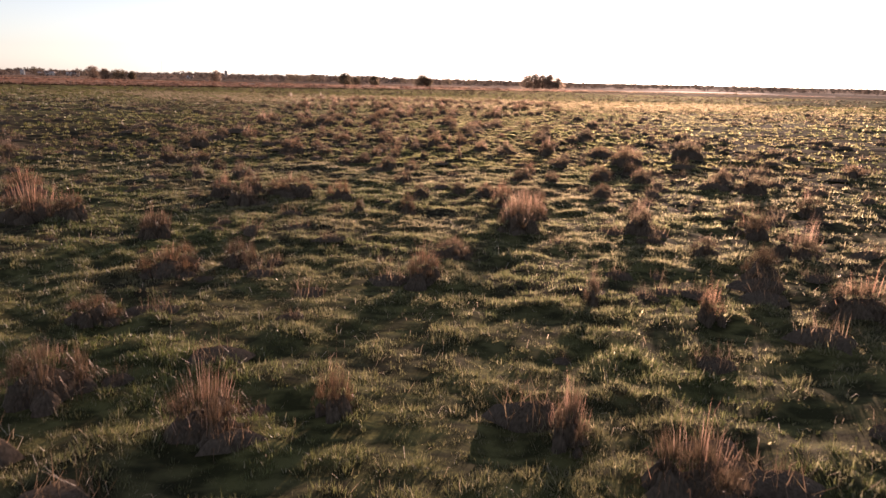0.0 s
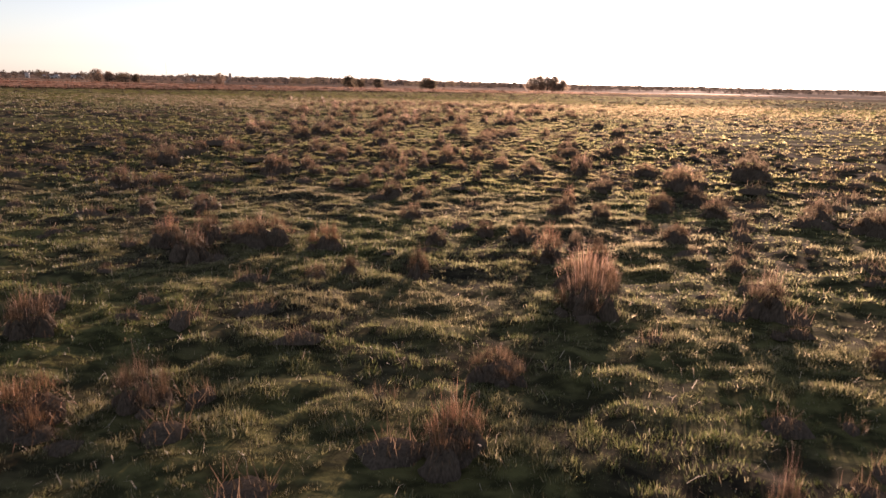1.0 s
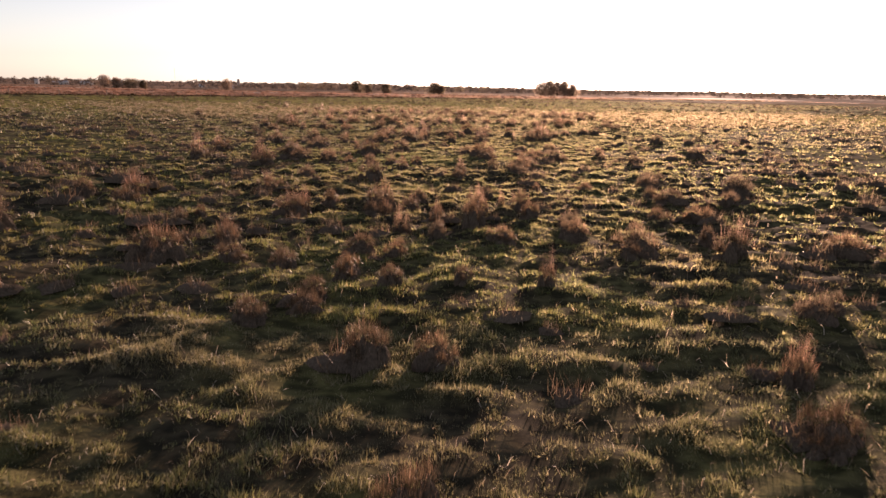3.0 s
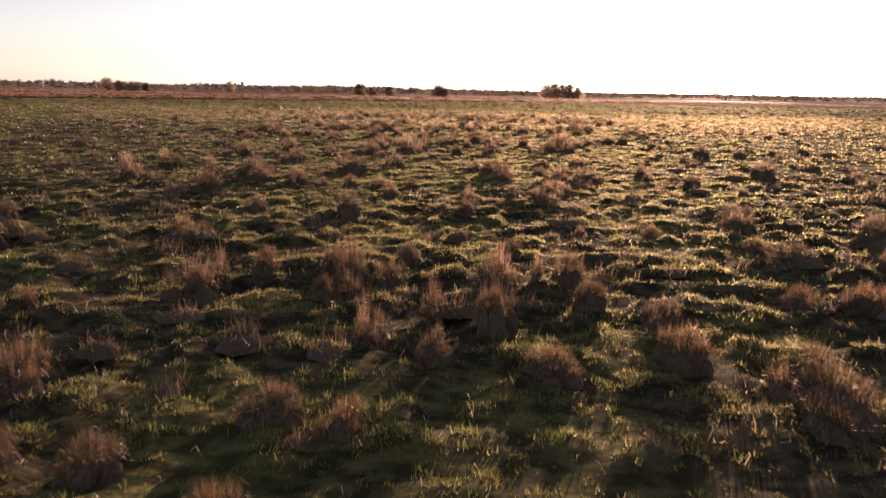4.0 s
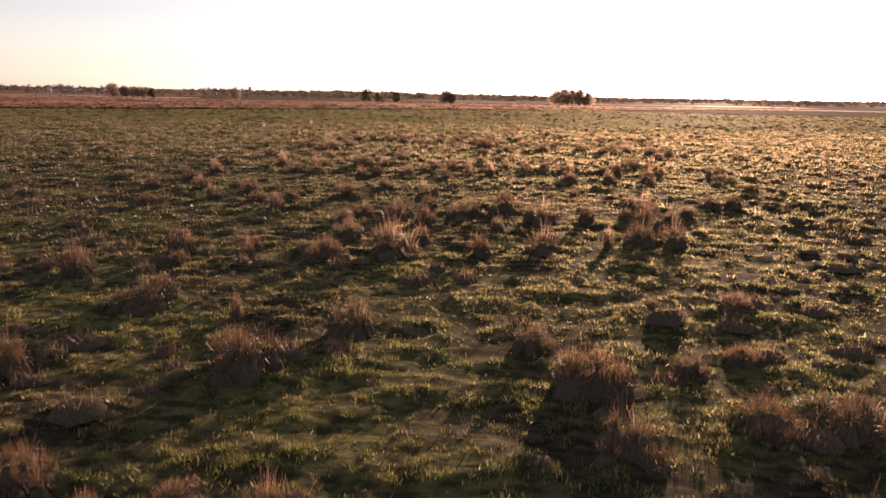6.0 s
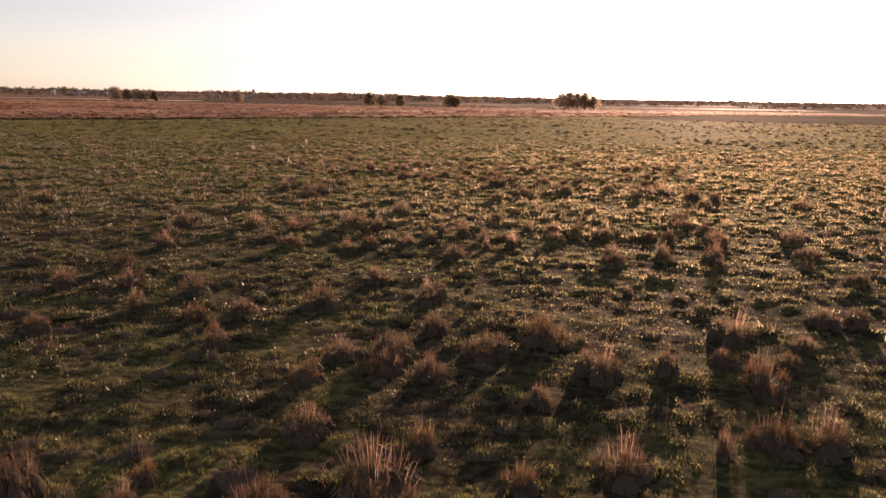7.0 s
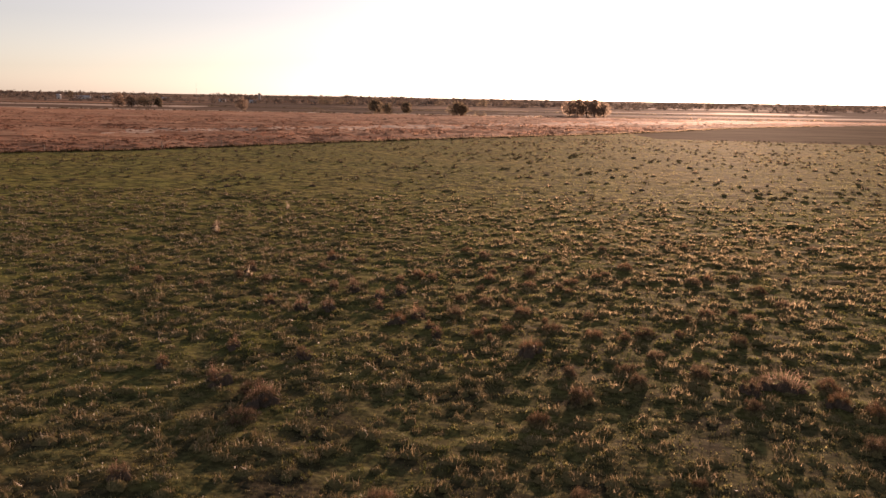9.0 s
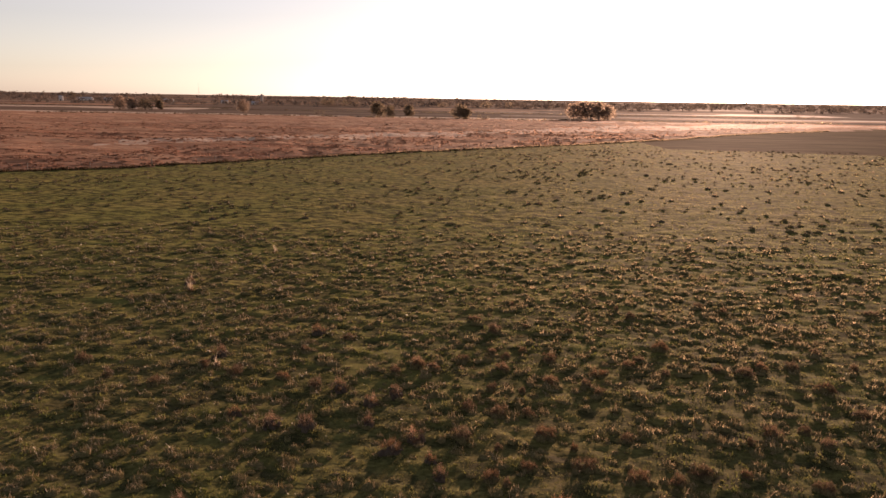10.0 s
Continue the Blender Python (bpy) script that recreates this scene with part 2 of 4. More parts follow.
POST_WOOD = earthy("weathered_wood", ((0.1, 0.08, 0.06), (0.22, 0.18, 0.14)), ((0.14, 0.11, 0.085), (0.26, 0.22, 0.18)), 14.0, 2.0, (1, 1, 0.1))
WHITE_WALL = earthy("white_boards", ((0.5, 0.49, 0.47), (0.62, 0.61, 0.58)), ((0.42, 0.41, 0.39), (0.58, 0.57, 0.55)), 3.0, 0.4, rough=1.0, bump=0.1, spec=0)
ROOF_TIN = earthy("roof_tin", ((0.28, 0.29, 0.31), (0.4, 0.41, 0.43)), ((0.24, 0.22, 0.21), (0.36, 0.35, 0.35)), 2.0, 0.3, rough=0.45, bump=0.1, spec=0.5)
CONCRETE = earthy("concrete", ((0.28, 0.27, 0.25), (0.4, 0.38, 0.35)), ((0.24, 0.22, 0.2), (0.36, 0.34, 0.31)), 3.0, 0.5, rough=0.85, bump=0.2)
DARK_GLASS = earthy("window_glass", ((0.02, 0.025, 0.03), (0.04, 0.045, 0.05)), ((0.02, 0.025, 0.03), (0.05, 0.05, 0.055)), 2.0, 0.5, rough=0.1, bump=0.0, spec=0.5)
STEEL = earthy("galvanised_steel", ((0.3, 0.3, 0.3), (0.45, 0.45, 0.45)), ((0.25, 0.22, 0.2), (0.4, 0.38, 0.36)), 20.0, 4.0, rough=0.5, bump=0.1, spec=0.5)

# ---- the lie of the land ----
rng = np.random.default_rng(7)


def lattice(ix, iy, seed):
    h = (ix * 374761393 + iy * 668265263 + seed * 1274126177) & 0xFFFFFFFF
    h = ((h ^ (h >> 13)) * 1274126177) & 0xFFFFFFFF
    return ((h ^ (h >> 16)) & 0xFFFF) / 65535.0


def vnoise(x, y, seed=0):
    """Smooth noise from 0 to 1 with a wavelength of about 1."""
    x, y = np.asarray(x, float), np.asarray(y, float)
    fx, fy = np.floor(x), np.floor(y)
    ix, iy, u, v = fx.astype(np.int64), fy.astype(np.int64), x - fx, y - fy
    u, v = u * u * (3 - 2 * u), v * v * (3 - 2 * v)
    a, b = lattice(ix, iy, seed), lattice(ix + 1, iy, seed)
    c, d = lattice(ix, iy + 1, seed), lattice(ix + 1, iy + 1, seed)
    return a + (b - a) * u + (c - a) * v + (a - b - c + d) * u * v


def smooth(e0, e1, v):
    s = np.clip((np.asarray(v, float) - e0) / (e1 - e0), 0, 1)
    return s * s * (3 - 2 * s)


def hummocks(x, y):
    """The small humps that grazing leaves in the turf, from 0 to 1."""
    near = 0.34 * vnoise(x / 0.7 + 3.1, (y + 0.05 * x) / 0.34 + 1.7, 1) + 0.4 * vnoise(x / 0.3, y / 0.19, 2) + 0.26 * vnoise(x / 0.13 + 5.2, y / 0.11, 18)
    open_turf = 0.35 * vnoise(x / 1.1 + 8.3, y / 0.6 + 2.2, 14) + 0.4 * vnoise(x / 0.42 + 3.1, y / 0.3 + 1.7, 1) + 0.25 * vnoise(x / 0.2, y / 0.17, 19)
    f = smooth(50, 80, y)
    off = np.abs(x) / (1 + np.clip((y - 45) / 60, 0, 9))
    side = smooth(14, 26, off)
    n = (near * (1 - f) + open_turf * f) * (1 - side) + vnoise(x / 1.1 + 2.7, y / 0.9 + 6.1, 15) * side
    return smooth(0.32, 0.8, n) * (1 - 0.8 * smooth(25, 60, off))


# The pasture's far edge, a fence line that runs away to the right.
EDGE_X = [-400, -72, -57, -46, -33, -19, 1, 31, 69, 100, 167, 700]
EDGE_Y = [-30, 155, 164, 177, 191, 205, 224, 252, 292, 332, 398, 900]


def land(x, y):
    """The height of the ground."""
    x, y = np.asarray(x, float), np.asarray(y, float)
    broad = -0.55 * smooth(55, 110, y) - 0.8 * np.clip((y - 110) / 160, 0, 1) - 5.9 * smooth(230, 850, y) + 8.5 * smooth(1500, 3300, y)
    near = 1 - smooth(130, 300, np.hypot(1.2 * x, y - 40))
    rise = 0.08 * (vnoise(x / 2.3, y / 1.7, 3) - 0.5) + (0.062 + 0.01 * smooth(20, 28, y) + 0.04 * smooth(45, 75, y)) * hummocks(x, y) - 0.05
    rise = rise + 0.085 * (0.5 + 0.5 * smooth(24, 29, y)) * (1 - 0.85 * smooth(33, 40, y)) * (1 - smooth(52, 60, y)) * (1 - smooth(10, 16, np.abs(x))) * smooth(0.45, 0.72, 0.75 * vnoise(x / 0.36 + 1.3, y / 0.27, 28) + 0.25 * vnoise(x / 0.2, y / 0.18, 29))
    field = 0.6 * (vnoise(x / 13, y / 6, 4) - 0.5) + 0.5 * (vnoise(x / 6 + 5, y / 3.4, 12) - 0.5) + 0.4 * smooth(0.45, 0.75, 0.6 * vnoise(x / 3.2 + 1, y / 4.0, 13) + 0.4 * vnoise(x / 1.5, y / 2.6, 16))
    return broad + near * rise + field * smooth(-4, 8, y - np.interp(x, EDGE_X, EDGE_Y)) * (1 - smooth(600, 800, y))


def beyond(x, y):
    """Metres by which a place lies past the pasture's far edge."""
    return y - np.interp(x, EDGE_X, EDGE_Y)


def zone(x, y):
    """0 pasture, 1 dry field, 2 pale stubble, 3 far fields, 4 ploughed."""
    b = beyond(x, y) + 1.5 * (vnoise(x / 20, y / 8, 5) - 0.5)
    z = np.where(b > 0, 1, 0)
    z = np.where((b <= 0) & (x > 48) & (y > 232 - 0.23 * (x - 70)), 4, z)
    wob = 16 * (vnoise(x / 60, y / 30, 6) - 0.5) + 26 * (vnoise(x / 9, y / 14, 17) - 0.5)
    pale = (b > 4) & (y + wob > 262 + 0.9 * (x + 37)) & (y + wob < 292 + 1.05 * (x + 40)) & (x > -90) & (x < 260)
    pale |= (b > 0) & (y + wob > 530 - 0.1 * x) & (y + wob < 566 - 0.1 * x) & (x > 60) & (x < 600)
    pale |= (y + wob > 850) & (y + wob < 940) & (x < -330)
    z = np.where(pale, 2, z)
    far = y > 590 + wob
    z = np.where(far & ~pale, 3, z)
    z = np.where(far & (vnoise(x / 420 + 9, y / 90, 8) > 0.9), 2, z)
    return np.where(far & (vnoise(x / 300 + 2, y / 75 + 4, 9) > 0.72) & (z == 3), 1, z)


def steps(start, fine_to, fine, stop, growth):
    v, d = [start], fine
    while v[-1] < stop:
        if v[-1] > fine_to:
            d *= growth
        v.append(v[-1] + d)
    return np.array(v)


def mesh_of(name, verts, faces, materials, index=None, soft=False):
    """A mesh from arrays of places and of faces with the same number of corners."""
    verts, faces = np.ascontiguousarray(verts, np.float32), np.ascontiguousarray(faces, np.int32)
    me = bpy.data.meshes.new(name)
    me.vertices.add(len(verts))
    me.vertices.foreach_set("co", verts.ravel())
    k = faces.shape[1]
    me.loops.add(faces.size)
    me.loops.foreach_set("vertex_index", faces.ravel())
    me.polygons.add(len(faces))
    me.polygons.foreach_set("loop_start", np.arange(0, faces.size, k, dtype=np.int32))
    for m in materials:
        me.materials.append(m)
    if index is not None:
        me.polygons.foreach_set("material_index", np.ascontiguousarray(index, np.int32))
    me.polygons.foreach_set("use_smooth", np.full(len(faces), soft))
    me.update(calc_edges=True)
    return me


half = steps(0.07, 8.0, 0.145, 2600, 1.07)
gx = np.concatenate([-half[::-1], half])
back = steps(0.0, 0.0, 0.5, 400, 1.25)
gy = np.concatenate([6.0 - back[:0:-1], steps(6.0, 40.0, 0.15, 39.9, 1.0), steps(40.2, 100.0, 0.21, 6500, 1.02)])
X, Y = np.meshgrid(gx, gy)
X = X * (1 + np.clip((Y - 45) / 60, 0, 9))  # cells widen with distance
nx, ny = len(gx), len(gy)
q = (np.arange(ny - 1)[:, None] * nx + np.arange(nx - 1)[None, :]).ravel()
quads = np.stack([q, q + 1, q + nx + 1, q + nx], 1)
cx, cy = (X[:-1, :-1] + X[1:, 1:]).ravel() / 2, (Y[:-1, :-1] + Y[1:, 1:]).ravel() / 2
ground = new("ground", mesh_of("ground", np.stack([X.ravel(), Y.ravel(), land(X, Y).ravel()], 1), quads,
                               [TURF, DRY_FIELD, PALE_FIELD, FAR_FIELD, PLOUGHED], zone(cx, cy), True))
tagged(ground, "uneven grazed pasture running into dry reddish fields", "ground", kind="structure")


# ---- grass ----
def blades(x, y, z, length, width, lean, name, material):
    """One thin pointed leaf at each place."""
    n = len(x)
    a, b = rng.uniform(0, 2 * math.pi, n), rng.uniform(0, 2 * math.pi, n)
    sx, sy = np.cos(a) * width / 2, np.sin(a) * width / 2
    tilt = lean * rng.uniform(0.1, 1.0, n)
    tx, ty, tz = np.cos(b) * np.sin(tilt) * length, np.sin(b) * np.sin(tilt) * length, np.cos(tilt) * length
    v = np.empty((n, 3, 3))
    v[:, 0] = np.stack([x - sx, y - sy, z - 0.01], 1)
    v[:, 1] = np.stack([x + sx, y + sy, z - 0.01], 1)
    v[:, 2] = np.stack([x + tx, y + ty, z + tz], 1)
    return mesh_of(name, v.reshape(-1, 3), np.arange(3 * n).reshape(-1, 3), [material])


def nearest(x, y):
    """About how near the drone passes to a spot of turf that it sees."""
    height = np.interp(y, [0, 34, 46, 54, 63, 73, 200], [2.2, 2.6, 4.6, 7.0, 9.2, 11.0, 11.0])
    ahead = np.maximum(1.5 * height, y - 57.0)
    return np.maximum(np.hypot(ahead, height), np.abs(x) / 0.62)


def scatter(x0, x1, y0, y1, density):
    """Places strewn over a stretch; density gives their number per square metre."""
    size = 0.5
    px, py = np.meshgrid(np.arange(x0, x1, size), np.arange(y0, y1, size))
    px, py = px.ravel(), py.ravel()
    n = rng.poisson(np.maximum(density(px + size / 2, py + size / 2), 0) * size * size)
    x, y = np.repeat(px, n), np.repeat(py, n)
    return x + rng.uniform(0, size, len(x)), y + rng.uniform(0, size, len(y))


def tufts(cx, cy, radius, tall, each, width, name, material):
    """Tufts of pointed leaves that fan out from one root each; some leaves lie nearly flat."""
    n = len(cx) * each
    R, T, W = np.repeat(radius, each), np.repeat(tall, each), np.repeat(width, each)
    b = rng.uniform(0, 2 * math.pi, n)
    q = np.sqrt(rng.uniform(0, 1, n))
    x, y = np.repeat(cx, each) + np.cos(b) * q * R, np.repeat(cy, each) + np.sin(b) * q * R
    z = land(x, y)
    tilt = np.clip(0.15 + 0.75 * q + rng.normal(0, 0.3, n), 0, 1.45)
    way = b + rng.normal(0, 0.8, n)
    L = T * rng.uniform(0.45, 1.3, n) * (1.15 - 0.45 * q)
    a = rng.uniform(0, 2 * math.pi, n)
    w = W * rng.uniform(0.6, 1.3, n) * np.where(rng.uniform(0, 1, n) < 0.08, 2.0, 1.0) / 2
    v = np.empty((n, 3, 3))
    v[:, 0] = np.stack([x - np.cos(a) * w, y - np.sin(a) * w, z - 0.01], 1)
    v[:, 1] = np.stack([x + np.cos(a) * w, y + np.sin(a) * w, z - 0.01], 1)
    v[:, 2] = np.stack([x + np.cos(way) * np.sin(tilt) * L, y + np.sin(way) * np.sin(tilt) * L, z + np.cos(tilt) * L], 1)
    return mesh_of(name, v.reshape(-1, 3), np.arange(3 * n).reshape(-1, 3), [material])


def lay_grass(name, label, x0, x1, y0, y1, cover, material, slim, full, each=14, loose=1.0):
    """A sward over a stretch, tuft by tuft: leaves grow finer and thicker the nearer the drone passes."""
    def length(d):
        return np.interp(d, [4, 20, 40], [0.05, 0.075, 0.1])

    def density(x, y):
        d = nearest(x, y)
        return cover * np.minimum(1, full / d) ** 0.8 / (slim * d * length(d)) / each * ((np.abs(x) - 1.0 < 0.66 * d) & (beyond(x, y) < -1))
    x, y = scatter(x0, x1, y0, y1, density)
    h = hummocks(x, y)
    bare = smooth(0.25, 0.6, vnoise(x / 0.9 + 4, y / 0.6, 52))
    keep = rng.uniform(0, 1, len(x)) < (np.interp(y, [52, 66], [0.36, 0.5]) + 0.5 * h ** 1.2) * (0.6 + 0.45 * bare) * np.interp(y, [22, 28, 36, 42, 50, 60, 68], [1, 0.8, 0.8, 0.95, 0.75, 0.75, 1])
    x, y, h = x[keep], y[keep], h[keep]
    d = nearest(x, y)
    size = (0.55 + 0.65 * h) * rng.uniform(0.5, 1.35, len(x))
    ob = new(name, tufts(x, y, loose * (0.02 + 0.75 * length(d)) * size, length(d) * size, each, slim * d, name, material))
    return tagged(ob, label, "grass", kind="stuff")


lay_grass("grass", "short green grazed grass with dry tips", -16, 16, 8, 23, 2.4, NEAR_GRASS, 0.0014, 5.0)
lay_grass("grass", "short grazed grass turning brown in patches", -30, 30, 23, 46, 2.1, GRASS, 0.0015, 5.0)
lay_grass("grass", "short green grass between dry tussocks", -42, 42, 46, 72, 1.9, OPEN_TURF, 0.0015, 7.0, 5, 2.4)
lay_grass("grass", "short green grass on the open pasture", -66, 66, 72, 112, 1.9, FAR_GRASS, 0.0017, 8.0, 4, 2.6)
x, y = scatter(-130, 200, 112, 300, lambda x, y: 900 / np.maximum(y - 50, 40) * (zone(x, y) == 0) * (np.abs(x + 2) < 6 + 0.7 * (y - 55)))
ob = new("grass", blades(x, y, land(x, y), rng.uniform(0.05, 0.1, len(x)), rng.uniform(0.05, 0.12, len(x)), 1.2, "grass", OPEN_GRASS))
tagged(ob, "short green grass on the far pasture", "grass", kind="stuff")


# ---- tussocks ----
def part(name, me, parent, label="", kind=""):
    ob = new(name, me)
    ob.parent = parent
    return tagged(ob, label, kind=kind)


def arcs(n, r0, r1, length, width, droop, material, name, seed):
    """Leaves that rise from a crown and arch outwards, of a quad and a point each."""
    g = np.random.default_rng(seed)
    a = g.uniform(0, 2 * math.pi, n)
    r = r0 * g.uniform(0, 1, n) ** 0.7
    L = length * g.uniform(0.55, 1.15, n) * (1.2 - 0.75 * r / r0)
    out = droop * g.uniform(0.15, 1.0, n) * (0.35 + 0.65 * r / r0)
    w = width * g.uniform(0.6, 1.2, n)
    ca, sa = np.cos(a), np.sin(a)
    twist = g.uniform(0, math.pi, n)
    wx, wy = np.cos(twist) * w / 2, np.sin(twist) * w / 2
    bx, by, bz = ca * r, sa * r, r1 * np.sqrt(np.clip(1 - (r / (r0 * 1.15)) ** 2, 0, 1)) * 0.7
    mx, my, mz = bx + ca * out * L * 0.35, by + sa * out * L * 0.35, bz + L * 0.6
    ex, ey, ez = bx + ca * out * L * 0.95, by + sa * out * L * 0.95, bz + L * (1.0 - 0.45 * out)
    v = np.empty((n, 5, 3))
    v[:, 0], v[:, 1] = np.stack([bx - wx, by - wy, bz], 1), np.stack([bx + wx, by + wy, bz], 1)
    v[:, 2], v[:, 3] = np.stack([mx + wx * 0.8, my + wy * 0.8, mz], 1), np.stack([mx - wx * 0.8, my - wy * 0.8, mz], 1)
    v[:, 4] = np.stack([ex, ey, ez], 1)
    k = 5 * np.arange(n)[:, None]
    f = np.concatenate([k + [[0, 1, 2]], k + [[0, 2, 3]], k + [[3, 2, 4]]])
    return mesh_of(name, v.reshape(-1, 3), f, [material])


def humps(seed, h, r0):
    """The humps that make up one tussock: place, radius and height of each."""
    g = random.Random(seed)
    made = [(0.0, 0.0, r0 * g.uniform(0.75, 1.0), h * g.uniform(0.8, 1.0))]
    for k in range(5):
        a, r = k * 1.257 + g.uniform(-0.5, 0.5), g.uniform(0.22, 0.42)
        made.append((r * math.cos(a), r * math.sin(a), g.uniform(0.15, 0.28), h * g.uniform(0.4, 1.0)))
    return made


def mound(parts, seed, core=THATCH, name="mound"):
    """Lumpy domes of old thatch, grown into one."""
    rings, segs = 5, 11
    verts, faces = [], []
    for n, (x, y, r, h) in enumerate(parts):
        i, j = np.meshgrid(np.arange(rings), np.arange(segs), indexing="ij")
        t, a = i / (rings - 1) * math.pi / 2, j / segs * 2 * math.pi
        lump = 0.7 + 0.6 * vnoise(2.2 * np.cos(a) + 7 + seed + n, 2.2 * np.sin(a) + 3 * t, seed + n)
        rr = r * 1.12 * np.cos(t * 0.98) * lump
        v = np.stack([x + rr * np.cos(a), y + rr * np.sin(a), h * np.sin(t) ** 1.05 * (0.75 + 0.5 * vnoise(a * 1.5 + seed, t * 3, seed + n)) - 0.06], -1).reshape(-1, 3)
        base = n * rings * segs
        verts.append(v)
        for p in range(rings - 1):
            for s in range(segs):
                faces.append((base + p * segs + s, base + p * segs + (s + 1) % segs, base + (p + 1) * segs + (s + 1) % segs, base + (p + 1) * segs + s))
    return mesh_of(name, np.concatenate(verts), np.array(faces), [core], soft=True)


def fringe(parts, count, length, width, seed, reach=0.76, name="fringe"):
    """Fine straight leaves that stand out of the humps, longest on their tops."""
    g = np.random.default_rng(seed)
    P = np.array(parts)
    pick = g.choice(len(P), count, p=P[:, 2] / P[:, 2].sum())
    x, y, r, h = P[pick].T
    a, q = g.uniform(0, 2 * math.pi, count), reach * g.uniform(0, 1, count) ** 0.8
    ca, sa = np.cos(a), np.sin(a)
    bx, by, bz = x + ca * q * r, y + sa * q * r, h * np.sqrt(np.clip(1 - (0.95 * q) ** 2, 0, 1)) * 0.85
    L = length * g.uniform(0.4, 1.25, count) * (1.2 - 0.75 * q)
    out = q * g.uniform(0.2, 1.3, count) + g.normal(0, 0.32, count)
    b = g.uniform(0, math.pi, count)
    w = width * g.uniform(0.6, 1.2, count) / 2
    v = np.empty((count, 3, 3))
    v[:, 0] = np.stack([bx - np.cos(b) * w, by - np.sin(b) * w, bz], 1)
    v[:, 1] = np.stack([bx + np.cos(b) * w, by + np.sin(b) * w, bz], 1)
    v[:, 2] = np.stack([bx + ca * np.sin(out) * L, by + sa * np.sin(out) * L, bz + np.cos(out) * L], 1)
    return mesh_of(name, v.reshape(-1, 3), np.arange(3 * count).reshape(-1, 3), [TUSSOCK_LEAF])


def drape(parts, count, length, width, seed, name="drape"):
    """Old leaves that lie down the sides of the humps and hide them."""
    g = np.random.default_rng(seed + 900)
    P = np.array(parts)
    pick = g.choice(len(P), count, p=P[:, 2] / P[:, 2].sum())
    x, y, r, h = P[pick].T
    a, q = g.uniform(0, 2 * math.pi, count), g.uniform(0.25, 1.12, count) ** 0.8
    bx, by = x + np.cos(a) * q * r * 0.95, y + np.sin(a) * q * r * 0.95
    bz = h * np.sqrt(np.clip(1 - (0.95 * q) ** 2, 0, 1)) * 0.95
    side = a + g.normal(0, 0.5, count)
    L = length * g.uniform(0.5, 1.3, count)
    up = g.uniform(0.1, 0.5, count)
    rise, fall = L * up, L * g.uniform(-0.1, 0.7, count)
    out = L * g.uniform(0.3, 0.6, count)
    b = side + math.pi / 2 + g.normal(0, 0.4, count)
    wx, wy = np.cos(b) * width / 2, np.sin(b) * width / 2
    mx, my, mz = bx + np.cos(side) * out * 0.5, by + np.sin(side) * out * 0.5, bz + rise * 0.7
    v = np.empty((count, 4, 3))
    v[:, 0] = np.stack([bx - wx, by - wy, bz], 1)
    v[:, 1] = np.stack([mx + wx, my + wy, mz], 1)
    v[:, 2] = np.stack([bx + np.cos(side) * out * 1.3, by + np.sin(side) * out * 1.3, np.maximum(bz - fall * 0.6, 0.0)], 1)
    v[:, 3] = np.stack([mx - wx, my - wy, mz], 1)
    return mesh_of(name, v.reshape(-1, 3), np.arange(4 * count).reshape(-1, 4), [SHADED_LEAF])


def tussock(seed, stalky, shaggy=False):
    """A tussock a metre across: a dense dome, leaves draped over it, a fringe of fine leaves, and dry flowering stalks."""
    thing = new("grass_tussock")
    h = 0.44 if stalky else 0.34 if shaggy else 0.46
    parts = humps(seed, h, 0.34 if stalky else 0.4)
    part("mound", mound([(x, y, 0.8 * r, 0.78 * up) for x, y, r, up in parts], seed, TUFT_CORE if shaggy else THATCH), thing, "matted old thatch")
    part("drape", drape(parts, 320 if stalky else 360, 0.2, 0.012, seed), thing, "matted brown leaves hanging down", "stuff")
    if shaggy:
        part("fringe", fringe(parts, 800, 0.17, 0.01, seed, 0.8), thing, "fine dark leaves", "stuff")
    else:
        part("fringe", fringe(parts, 950, 0.17 + 0.02 * (seed % 4) if stalky else 0.19, 0.0045 if stalky else 0.005, seed, 0.5 if stalky else 0.6), thing, "fine tawny leaves" if stalky else "fine dark leaves", "stuff")
    part("seed_head", arcs((45, 110, 70, 30, 90)[seed % 5] if stalky else 22, 0.42, h * 1.2, 0.45 if stalky else 0.2, 0.0034, 1.0, STALK, "seed_head", seed + 50), thing, "dry pinkish flowering stalks", "stuff")
    return tagged(thing, "tawny grass tussock with dry pinkish stalks" if stalky else "shaggy brown tussock in short green turf" if shaggy else "dense dark grass tussock with short dry tips",
                  "tussock", "tussocks in the pasture")


# Each tussock: x, y and its width across.
STALKY_A = [
    (1.86, 8.66, 0.62), (1.29, 9.23, 0.33), (-0.95, 9.33, 0.64), (-0.19, 9.59, 0.27), (3.06, 11.58, 0.37), (4.67, 11.77, 0.71),
    (2.05, 12.06, 0.26), (0.33, 12.71, 0.53), (-1.85, 13.34, 0.49), (5.27, 14.11, 0.67), (-3.38, 14.57, 0.50), (1.68, 15.33, 0.75),
    (3.51, 15.39, 0.39), (5.24, 15.53, 0.56), (-5.58, 15.56, 1.08), (-5.07, 15.60, 0.68), (2.03, 16.12, 0.40), (1.86, 16.32, 0.70),
    (-0.02, 16.71, 0.29), (7.00, 17.30, 0.50), (-2.95, 17.40, 0.62), (1.64, 17.53, 0.45), (-6.90, 17.60, 0.79), (-1.34, 17.94, 0.52),
    (-3.48, 17.98, 0.44), (-2.98, 17.99, 0.53),
]
